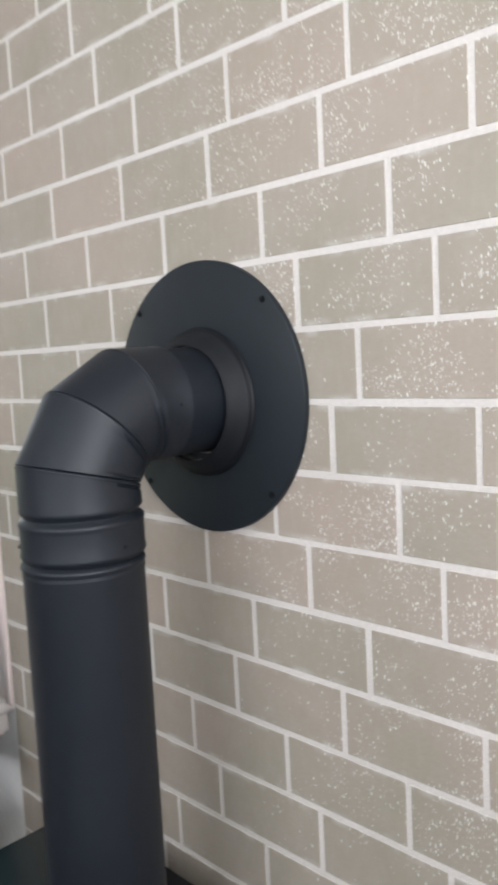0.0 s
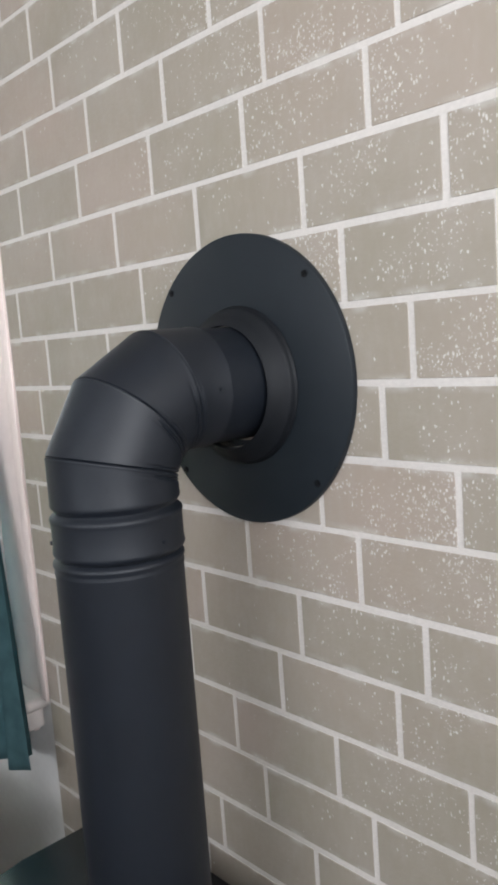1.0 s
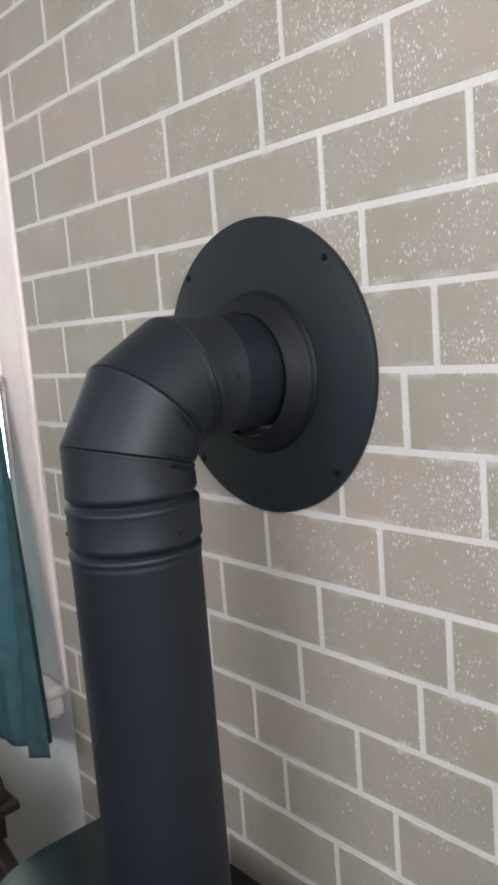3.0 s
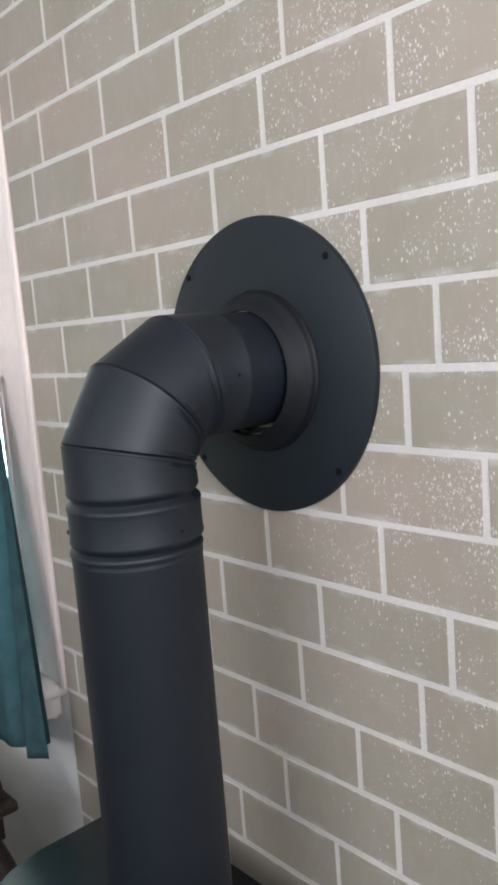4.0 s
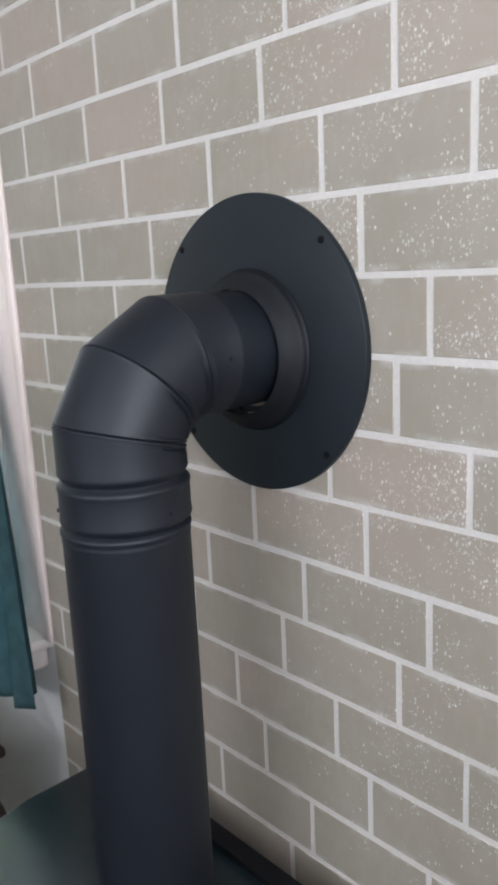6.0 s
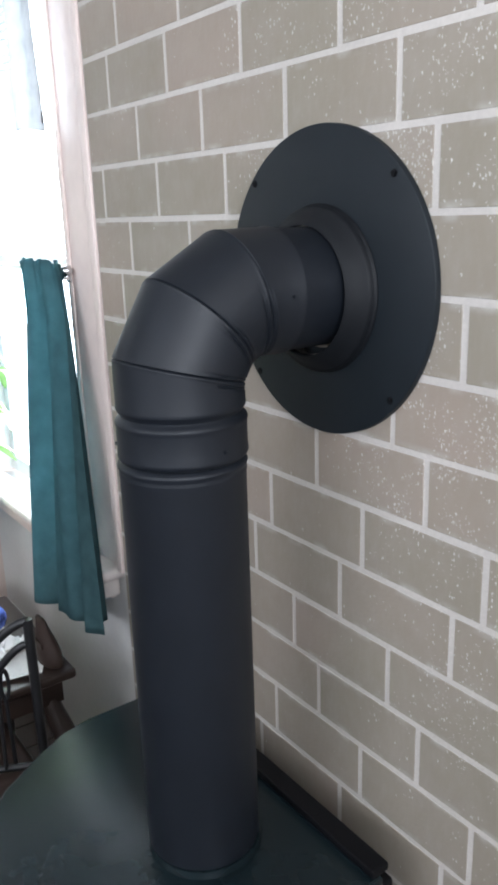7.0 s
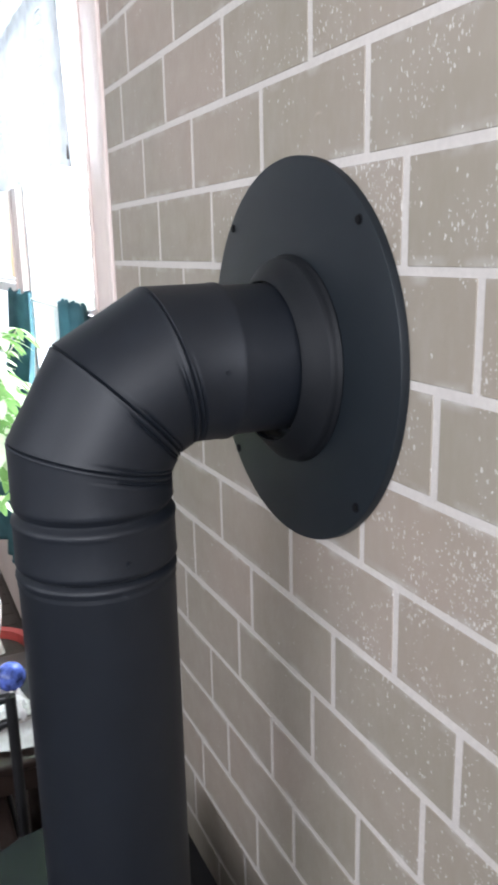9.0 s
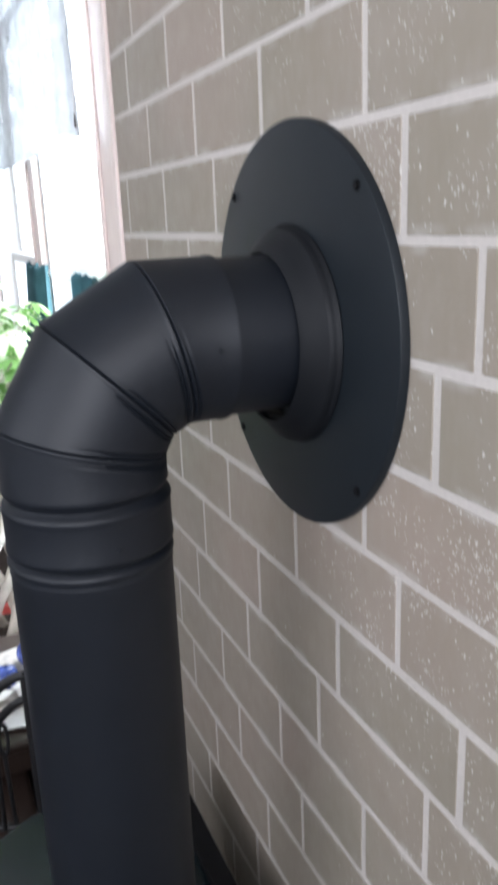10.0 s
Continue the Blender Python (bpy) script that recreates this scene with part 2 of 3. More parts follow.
# ---- mesh helpers ----
def finish(bm, smooth=None):
    bmesh.ops.recalc_face_normals(bm, faces=bm.faces)
    me = bpy.data.meshes.new("mesh")
    if smooth is not None:
        for f in bm.faces:
            f.smooth = True
        for e in bm.edges:
            if len(e.link_faces) == 2 and e.calc_face_angle(0) > radians(smooth):
                e.smooth = False
    bm.to_mesh(me)
    bm.free()
    return me


def part(name, bm, mat, parent=None, label="", smooth=None):
    ob = new(name, finish(bm, smooth))
    ob.data.materials.append(mat)
    if parent is not None:
        ob.parent = parent
        ob.matrix_parent_inverse = parent.matrix_basis.inverted()
    if label:
        ob["label"] = label
    return ob


def thing(name, at, label, category, group="", kind=""):
    ob = new(name)
    ob.empty_display_size = 0.05
    ob.location = at
    bpy.context.view_layer.update()
    return tagged(ob, label, category, group, kind)


def box(lo, hi, bevel=0.0, segments=2):
    bm = bmesh.new()
    bmesh.ops.create_cube(bm, size=1)
    for v in bm.verts:
        v.co = Vector([lo[i] + (v.co[i] + 0.5) * (hi[i] - lo[i]) for i in range(3)])
    if bevel:
        bmesh.ops.bevel(bm, geom=list(bm.edges), offset=bevel, segments=segments, affect="EDGES", profile=0.5)
    return bm


def join(*bms):
    out = bmesh.new()
    for b in bms:
        me = bpy.data.meshes.new("tmp")
        b.to_mesh(me)
        b.free()
        out.from_mesh(me)
        bpy.data.meshes.remove(me)
    return out


def lathe(profile, steps=72, at=(0, 0, 0), axis="z"):
    """Turn a profile of (radius, height) round an axis. axis 'y': heights run towards -y, out of the brick wall."""
    bm = bmesh.new()
    rings = []
    for r, h in profile:
        ring = []
        for i in range(steps):
            a = 2 * math.pi * i / steps
            p = (r * math.cos(a), r * math.sin(a), h) if axis == "z" else (r * math.cos(a), -h, r * math.sin(a))
            ring.append(bm.verts.new(Vector(p) + Vector(at)))
        rings.append(ring)
    for a, c in zip(rings, rings[1:]):
        for i in range(steps):
            bm.faces.new((a[i], a[(i + 1) % steps], c[(i + 1) % steps], c[i]))
    return bm


def tube(points, radius, sides=10, cap=True):
    """A round bar along points; radius a number or one for each point."""
    pts = [Vector(p) for p in points]
    radii = radius if isinstance(radius, (list, tuple)) else [radius] * len(pts)
    bm = bmesh.new()
    rings, up = [], None
    for i, p in enumerate(pts):
        d = (pts[min(i + 1, len(pts) - 1)] - pts[max(i - 1, 0)]).normalized()
        if up is None:
            up = d.orthogonal().normalized()
        up = (up - d * up.dot(d)).normalized()
        side = d.cross(up)
        rings.append([bm.verts.new(p + radii[i] * (math.cos(2 * math.pi * k / sides) * up + math.sin(2 * math.pi * k / sides) * side)) for k in range(sides)])
    for a, c in zip(rings, rings[1:]):
        for k in range(sides):
            bm.faces.new((a[k], a[(k + 1) % sides], c[(k + 1) % sides], c[k]))
    if cap:
        bm.faces.new(rings[0][::-1]), bm.faces.new(rings[-1])
    return bm


def arc(center, u, v, r, a0, a1, n=12):
    c, u, v = Vector(center), Vector(u), Vector(v)
    return [c + r * (math.cos(radians(a0 + (a1 - a0) * i / n)) * u + math.sin(radians(a0 + (a1 - a0) * i / n)) * v) for i in range(n + 1)]


def prism(outline, z0, z1, bevel=0.0):
    bm = bmesh.new()
    f = bm.faces.new([bm.verts.new((x, y, z0)) for x, y in outline])
    top = bmesh.ops.extrude_face_region(bm, geom=[f])
    bmesh.ops.translate(bm, verts=[g for g in top["geom"] if isinstance(g, bmesh.types.BMVert)], vec=(0, 0, z1 - z0))
    if bevel:
        bmesh.ops.bevel(bm, geom=[e for e in bm.edges if abs(e.verts[0].co.z - e.verts[1].co.z) < 1e-6], offset=bevel, segments=3, affect="EDGES", profile=0.5)
    return bm


# ---- structure ----
WIN_X0, WIN_X1, WIN_Z0, WIN_Z1 = -1.94, -1.085, 0.675, 2.10
TWIN_X0, TWIN_X1 = -3.40, -2.07
WALL, BACK = 0.20, 0.020


def north_wall():
    wall = thing("wall_north", (0, 0.1, FLOOR), "taupe brick wall with white joints, plastered round the window", "wall", kind="structure")
    bm = join(
        box((-0.915, 0.0, FLOOR), (EAST, WALL, CEIL)),
    )
    part("mortar_bed", bm, MAT_MORTAR, wall, "white mortar behind the bricks")
    bm = join(
        box((WIN_X1, BACK, FLOOR), (-0.915, WALL, CEIL)),
        box((WIN_X0, BACK, FLOOR), (WIN_X1, WALL, WIN_Z0)),
        box((WIN_X0, BACK, WIN_Z1), (WIN_X1, WALL, CEIL)),
    )
    part("plaster", bm, MAT_PLASTER, wall, "pale plaster under and beside the window")
    bm = join(
        box((TWIN_X1, BACK, FLOOR), (WIN_X0 - 0.0005, WALL, CEIL)),
        box((TWIN_X0, BACK, FLOOR), (TWIN_X1, WALL, WIN_Z0)),
        box((TWIN_X0, BACK, WIN_Z1), (TWIN_X1, WALL, CEIL)),
        box((WEST, BACK, FLOOR), (TWIN_X0, WALL, CEIL)),
    )
    part("painted_pier", bm, MAT_PIER, wall, "peach painted wall round the second window")
    return wall


wall_north = north_wall()


def plain_wall(name, lo, hi, mat, label, holes=None):
    return tagged(part(name, join(*[box(a, b) for a, b in (holes or [(lo, hi)])]), mat), label, "wall", kind="structure")


plain_wall("wall_west", (WEST - WALL, SOUTH, FLOOR), (WEST, WALL, CEIL), MAT_PEACH, "pale painted wall closing the room")
# South and east walls are unseen: kept dark, opened only where lamps shine in.
plain_wall("wall_south", None, None, MAT_DIM, "unseen dark wall added to cut bounce, with a made-up high light opening", [
    ((WEST - WALL, SOUTH - WALL, FLOOR), (-1.02, SOUTH, CEIL)), ((2.22, SOUTH - WALL, FLOOR), (EAST + WALL, SOUTH, CEIL)),
    ((-1.02, SOUTH - WALL, FLOOR), (2.22, SOUTH, 1.75)), ((-1.02, SOUTH - WALL, 2.26), (2.22, SOUTH, CEIL))])
plain_wall("wall_east", None, None, MAT_DIM, "unseen dark wall added to cut bounce, with a made-up high light opening", [
    ((EAST, SOUTH, FLOOR), (EAST + WALL, -2.52, CEIL)), ((EAST, -0.18, FLOOR), (EAST + WALL, WALL, CEIL)),
    ((EAST, -2.52, FLOOR), (EAST + WALL, -0.18, 1.66)), ((EAST, -2.52, 2.24), (EAST + WALL, -0.18, CEIL))])
tagged(part("ceiling", box((WEST - WALL, SOUTH - WALL, CEIL), (EAST + WALL, WALL, CEIL + 0.1)), MAT_CEIL), "plain white painted ceiling", "ceiling", kind="structure")
tagged(part("ground", box((-60, -60, FLOOR - 0.42), (60, 60, FLOOR - 0.36)), MAT_LAWN), "green lawn outside the house", "ground", kind="structure")

floor = thing("floor", (0, -1, FLOOR), "brown wooden plank floor", "floor", kind="structure")
part("subfloor", box((WEST - WALL, SOUTH - WALL, FLOOR - 0.30), (EAST + WALL, WALL, FLOOR - 0.012)), MAT_DARKWOOD, floor)
plank = finish(box((-0.058, 0, 0), (0.058, SOUTH * -1, 0.012), 0.0015, 1))
plank.materials.append(MAT_FLOOR)
for i in range(51):
    ob = new("plank", plank)
    ob.location = (WEST + 0.06 + 0.12 * i, SOUTH, FLOOR - 0.012)
    ob.parent = floor
    ob.matrix_parent_inverse = floor.matrix_basis.inverted()


def casing_board(win, x0, x1, beads, label="pale painted casing board"):
    """A flat upright board with raised beads at the given stretches of its width."""
    bm = join(box((x0, BACK - 0.016, WIN_Z0 + 0.02), (x1, BACK - 0.001, WIN_Z1 + 0.10), 0.003),
              *[box((a, BACK - 0.016 - rise, WIN_Z0 + 0.02), (b, BACK - 0.0155, WIN_Z1 + 0.10), 0.003) for a, b, rise in beads])
    part("casing", bm, MAT_CASING, win, label, smooth=40)


def sashes(win, left, right):
    """Jambs and two glazed sashes in one opening."""
    j = join(box((left + 0.001, BACK + 0.001, WIN_Z0 + 0.019), (left + 0.03, 0.18, WIN_Z1 - 0.001)), box((right - 0.03, BACK + 0.001, WIN_Z0 + 0.019), (right - 0.001, 0.18, WIN_Z1 - 0.001)),
             box((left + 0.031, BACK + 0.001, WIN_Z1 - 0.03), (right - 0.031, 0.18, WIN_Z1 - 0.001)))
    part("jamb", j, MAT_WHITE, win)
    mid = 0.5 * (WIN_Z0 + WIN_Z1)
    for y, z0, z1 in ((0.085, WIN_Z0 + 0.02, mid + 0.02), (0.125, mid - 0.02, WIN_Z1 - 0.031)):
        x0, x1 = left + 0.031, right - 0.031
        bm = join(box((x0, y, z0), (x0 + 0.045, y + 0.035, z1), 0.003), box((x1 - 0.045, y, z0), (x1, y + 0.035, z1), 0.003),
                  box((x0 + 0.046, y, z0), (x1 - 0.046, y + 0.035, z0 + 0.05), 0.003), box((x0 + 0.046, y, z1 - 0.04), (x1 - 0.046, y + 0.035, z1), 0.003))
        sash = part("sash", bm, MAT_WHITE, win)
        pane = part("pane", box((x0 + 0.04, y + 0.015, z0 + 0.045), (x1 - 0.04, y + 0.019, z1 - 0.035)), MAT_GLASS, sash)
        pane.visible_shadow = False


def north_windows():
    win = thing("window_1", (-1.51, 0.08, WIN_Z0), "white sash window with pale pink casing and deep sill", "window", kind="structure")
    casing_board(win, WIN_X1 - 0.004, -0.918, [(-0.948, -0.918, 0.010), (WIN_X1 - 0.004, WIN_X1 + 0.018, 0.005)])
    casing_board(win, TWIN_X1 - 0.004, WIN_X0 + 0.004, [(WIN_X0 - 0.018, WIN_X0 + 0.004, 0.005), (TWIN_X1 - 0.004, TWIN_X1 + 0.018, 0.005)], "pale painted board between the two windows")
    part("head_casing", box((TWIN_X0 - 0.13, BACK - 0.018, WIN_Z1 + 0.102), (-0.918, BACK - 0.001, WIN_Z1 + 0.19), 0.003), MAT_CASING, win)
    # sill with a rounded nose and an apron block under its end
    part("window_sill", box((TWIN_X0 - 0.16, -0.040, WIN_Z0 - 0.014), (-0.958, 0.06, WIN_Z0 + 0.016), 0.013, 4), MAT_SILL, win, "white painted sill with rounded nose", smooth=50)
    part("apron", box((TWIN_X0 - 0.10, BACK - 0.018, WIN_Z0 - 0.085), (-1.012, BACK - 0.001, WIN_Z0 - 0.019), 0.004), MAT_CASING, win)
    part("apron_end", box((-1.011, -0.028, WIN_Z0 - 0.068), (-0.986, BACK - 0.001, WIN_Z0 - 0.0145), 0.007, 3), MAT_SILL, win, smooth=50)
    sashes(win, WIN_X0, WIN_X1)
    twin = thing("window_2", (-2.58, 0.08, WIN_Z0), "white sash window beside the first, behind leaves", "window", kind="structure")
    casing_board(twin, TWIN_X0 - 0.13, TWIN_X0 + 0.004, [(TWIN_X0 - 0.018, TWIN_X0 + 0.004, 0.005)])
    sashes(twin, TWIN_X0, TWIN_X1)


north_windows()

# ---- pipe, plate, stove ----
PIPE_X, PIPE_Y, PIPE_Z, PIPE_R = -0.195, -0.243, 1.405, 0.0824
STOVE_Z = 0.61


def mitred(p0, n0, p1, n1, profile, steps=72):
    """One gore of the elbow: a pipe piece from the plane at p0 to the plane at p1. profile: (share, metres, radius): a point lies at that share of its length plus those metres."""
    p0, n0, p1, n1 = Vector(p0), Vector(n0), Vector(p1), Vector(n1)
    d = (p1 - p0).normalized()
    u = Vector((1, 0, 0))
    v = d.cross(u)
    bm = bmesh.new()
    grid = []
    for share, metres, r, *crimp in profile:
        ring = []
        for i in range(steps):
            a = 2 * math.pi * i / steps
            if crimp:  # crimps gather the inner side of the bend and run out towards its back
                k = max(0.0, min(1.0, (0.75 * abs(math.cos(a)) - 0.75 * math.sin(a) - 0.50) / 0.35))
                o = p0 + (PIPE_R + (r - PIPE_R) * k) * (math.cos(a) * u + math.sin(a) * v)
            else:
                o = p0 + r * (math.cos(a) * u + math.sin(a) * v)
            s0 = (p0 - o).dot(n0) / d.dot(n0)
            s1 = (p1 - o).dot(n1) / d.dot(n1)
            ring.append(bm.verts.new(o + d * (s0 + share * (s1 - s0) + metres * min(1.0, (s1 - s0) / 0.032))))
        grid.append(ring)
    for a, c in zip(grid, grid[1:]):
        for i in range(steps):
            bm.faces.new((a[i], a[(i + 1) % steps], c[(i + 1) % steps], c[i]))
    return bm


def flat_dir(deg):
    """Way along the elbow in the plane of the pipe: 0 runs out from the wall, 90 runs down."""
    return Vector((0, -math.cos(radians(deg)), -math.sin(radians(deg))))


def screw(at, way, r, parent, mat=None):
    """A hex-washer screw head facing way."""
    w = Vector(way).normalized()
    at = Vector(at)
    bm = join(tube([at - w * 0.001, at + w * 0.0008], r * 1.3, 14), tube([at + w * 0.0008, at + w * 0.0026], r, 6))
    return part("screw", bm, mat or MAT_SCREW, parent, "black hex screw")


def stove_pipe():
    pipe = thing("stove_pipe", (PIPE_X, PIPE_Y, STOVE_Z), "satin black steel stove pipe with ribbed elbow into the wall", "stove pipe")
    R = PIPE_R
    run = 0.0622
    a = Vector((PIPE_X, PIPE_Y + 0.085, PIPE_Z))
    b = a + flat_dir(30) * run
    c = b + flat_dir(60) * run
    # lips and folded seams at both ends of each gore
    lead = [(0, -0.0003, R - 0.0032), (0, 0.0006, R - 0.0014), (0, 0.0018, R + 0.0002), (0, 0.0034, R + 0.0003), (0, 0.0046, R, True), (0, 0.0060, R - 0.0016, True), (0, 0.0078, R + 0.0003, True),
            (0, 0.0094, R - 0.0015, True), (0, 0.0112, R + 0.0002, True), (0, 0.0145, R)]
    tail = [(1, -0.0095, R), (1, -0.0068, R + 0.0002, True), (1, -0.0052, R - 0.0014, True), (1, -0.0034, R + 0.0005, True), (1, -0.0018, R + 0.0001), (1, -0.0007, R - 0.0013), (1, 0.0002, R - 0.0032)]
    part("elbow_end", mitred((PIPE_X, -0.100, PIPE_Z), flat_dir(0), a, flat_dir(15),
                                     [(0, 0.0, R - 0.004), (0, 0.0, R + 0.0012), (0, 0.004, R + 0.0014), (0, 0.0065, R + 0.0004)] + tail), MAT_PIPE, pipe, smooth=50)
    part("elbow_gore", mitred(a, flat_dir(15), b, flat_dir(45), lead + tail), MAT_PIPE, pipe, smooth=50)
    part("elbow_gore", mitred(b, flat_dir(45), c, flat_dir(75), lead + tail), MAT_PIPE, pipe, smooth=50)
    part("elbow_end", mitred(c, flat_dir(75), (PIPE_X, PIPE_Y, 1.269), flat_dir(90),
                             lead + [(1, -0.012, R), (1, -0.0085, R + 0.0006), (1, -0.0055, R - 0.0006), (1, -0.0028, R - 0.0030), (1, -0.0004, R - 0.0046), (1, 0.0006, R - 0.0046)]), MAT_PIPE, pipe, smooth=75)
    # the horizontal stub into the wall
    part("stub", mitred((PIPE_X, 0.0, PIPE_Z), flat_dir(0), (PIPE_X, -0.101, PIPE_Z), flat_dir(0), [(0, 0, R - 0.002), (1, 0, R - 0.002)]), MAT_PIPE, pipe, smooth=50)
    # coupling band with rolled edges
    z1, z0 = 1.2675, 1.2085
    band = [(R - 0.0048, z1 + 0.0008), (R - 0.0034, z1 - 0.0012), (R - 0.0006, z1 - 0.0034), (R + 0.0018, z1 - 0.0060), (R + 0.0024, z1 - 0.0085), (R + 0.0016, z1 - 0.0115), (R + 0.0012, z1 - 0.015), (R + 0.0012, z0 + 0.016),
            (R + 0.0020, z0 + 0.0100), (R + 0.0020, z0 + 0.0070), (R + 0.0004, z0 + 0.0040), (R - 0.0028, z0 + 0.0016), (R - 0.0046, z0)]
    part("coupling_band", lathe(band, 96, (PIPE_X, PIPE_Y, 0)), MAT_PIPE, pipe, "black steel coupling band with rolled edges", smooth=75)
    top = z0 - 0.001
    body = [(R - 0.0046, top + 0.0012), (R - 0.0032, top - 0.0004), (R + 0.0002, top - 0.0026), (R + 0.0019, top - 0.0052), (R + 0.0021, top - 0.0075), (R + 0.0004, top - 0.0112), (R + 0.0003, top - 0.0130), (R + 0.0008, top - 0.0160), (R + 0.0008, top - 0.0178), (R, top - 0.022), (R, 0.9), (R, STOVE_Z + 0.002)]
    part("pipe", lathe(body, 96, (PIPE_X - 0.003, PIPE_Y, 0)), MAT_PIPE, pipe, smooth=75)
    part("flue_collar", lathe([(R - 0.002, STOVE_Z + 0.012), (R + 0.0018, STOVE_Z + 0.012), (R + 0.0024, STOVE_Z + 0.010), (R + 0.003, STOVE_Z + 0.0005)], 72, (PIPE_X, PIPE_Y, 0)), MAT_STOVE, pipe, smooth=50)
    # screws round the band and on the elbow end
    for deg in (7, 127, 238):
        w = Vector((math.cos(radians(deg)), math.sin(radians(deg)), 0))
        screw(Vector((PIPE_X, PIPE_Y, 1.2285)) + w * (R + 0.0013), w, 0.0024, pipe, MAT_PIPE)
    for deg in (0, 120, 240):
        w = Vector((math.cos(radians(deg)), 0, math.sin(radians(deg))))
        screw(Vector((PIPE_X, -0.122, PIPE_Z)) + w * (R - 0.0004), w, 0.0024, pipe, MAT_PIPE)


stove_pipe()


def wall_plate():
    cx, cz, r = -0.1955, 1.406, 0.2095
    plate = thing("wall_thimble_plate", (cx, 0, cz), "round matt black steel wall plate with four screws", "wall plate")
    part("plate", lathe([(0.086, 0.0005), (r - 0.002, 0.0005), (r, 0.0015), (r, 0.0090), (r - 0.0006, 0.0102), (r - 0.0020, 0.0108), (0.100, 0.0112), (0.086, 0.0112)], 128, (cx, 0, cz), "y"), MAT_PLATE, plate, smooth=35)
    neck = [(0.100, 0.0112), (0.1146, 0.0113), (0.1152, 0.0126), (0.1144, 0.0146), (0.1132, 0.0158), (0.1128, 0.0185), (0.1114, 0.0232), (0.1100, 0.0246), (0.1080, 0.0258), (0.0990, 0.0345), (0.0905, 0.0432), (0.0884, 0.0442),
            (0.0874, 0.0434), (0.0880, 0.0420), (0.0970, 0.0325), (0.1080, 0.0215), (0.109, 0.0115)]
    part("neck_ring", lathe(neck, 96, (PIPE_X, 0, PIPE_Z - 0.0050), "y"), MAT_COLLAR_DARKENED, plate, "black tapered collar round the pipe", smooth=45)
    part("inner_sleeve", lathe([(0.0870, 0.002), (0.0870, 0.037), (0.0862, 0.037), (0.0862, 0.002)], 72, (PIPE_X, 0, PIPE_Z - 0.0050), "y"), MAT_BRIGHT, plate, "bright steel sleeve inside the collar", smooth=40)
    for sx in (-1, 1):
        for sz in (-1, 1):
            screw((cx - 0.002 + sx * 0.141, -0.0106, cz + sz * 0.140), (0, -1, 0), 0.0040, plate)


wall_plate()


def stove():
    st = thing("stove", (-0.27, -0.32, FLOOR), "black freestanding stove with a broad flat top plate", "stove")
    left, right, back = -0.572, 0.022, -0.088
    mid = 0.5 * (left + right)
    half = [(left, back), (left, -0.26), (left + 0.012, -0.32), (left + 0.045, -0.38), (left + 0.09, -0.45), (left + 0.15, -0.51), (mid - 0.10, -0.545)]
    outline = half + [(2 * mid - x, y) for x, y in half[::-1]]
    part("top_plate", prism(outline, STOVE_Z - 0.022, STOVE_Z, 0.006), MAT_STOVE, st, "flat black top plate with rounded edge", smooth=35)
    inner = [(mid + (x - mid) * 0.93, back - 0.01 + (y - back) * 0.94) for x, y in outline]
    part("body", prism(inner, FLOOR + 0.10, STOVE_Z - 0.0225, 0.004), MAT_STOVE, st, smooth=35)
    part("back_panel", box((left + 0.03, -0.0865, FLOOR + 0.06), (right - 0.004, -0.062, STOVE_Z - 0.0225), 0.004), MAT_SCREW, st, "black rear heat shield")
    part("rear_strip", box((left + 0.03, -0.106, STOVE_Z + 0.0003), (right - 0.002, -0.074, STOVE_Z + 0.014), 0.003), MAT_SCREW, st, "raised black lip along the back edge")
    base = [(mid + (x - mid) * 0.8, -0.32 + (y + 0.32) * 0.8) for x, y in outline]
    part("pedestal", prism(base, FLOOR, FLOOR + 0.0995, 0.004), MAT_IRON, st, smooth=35)


stove()


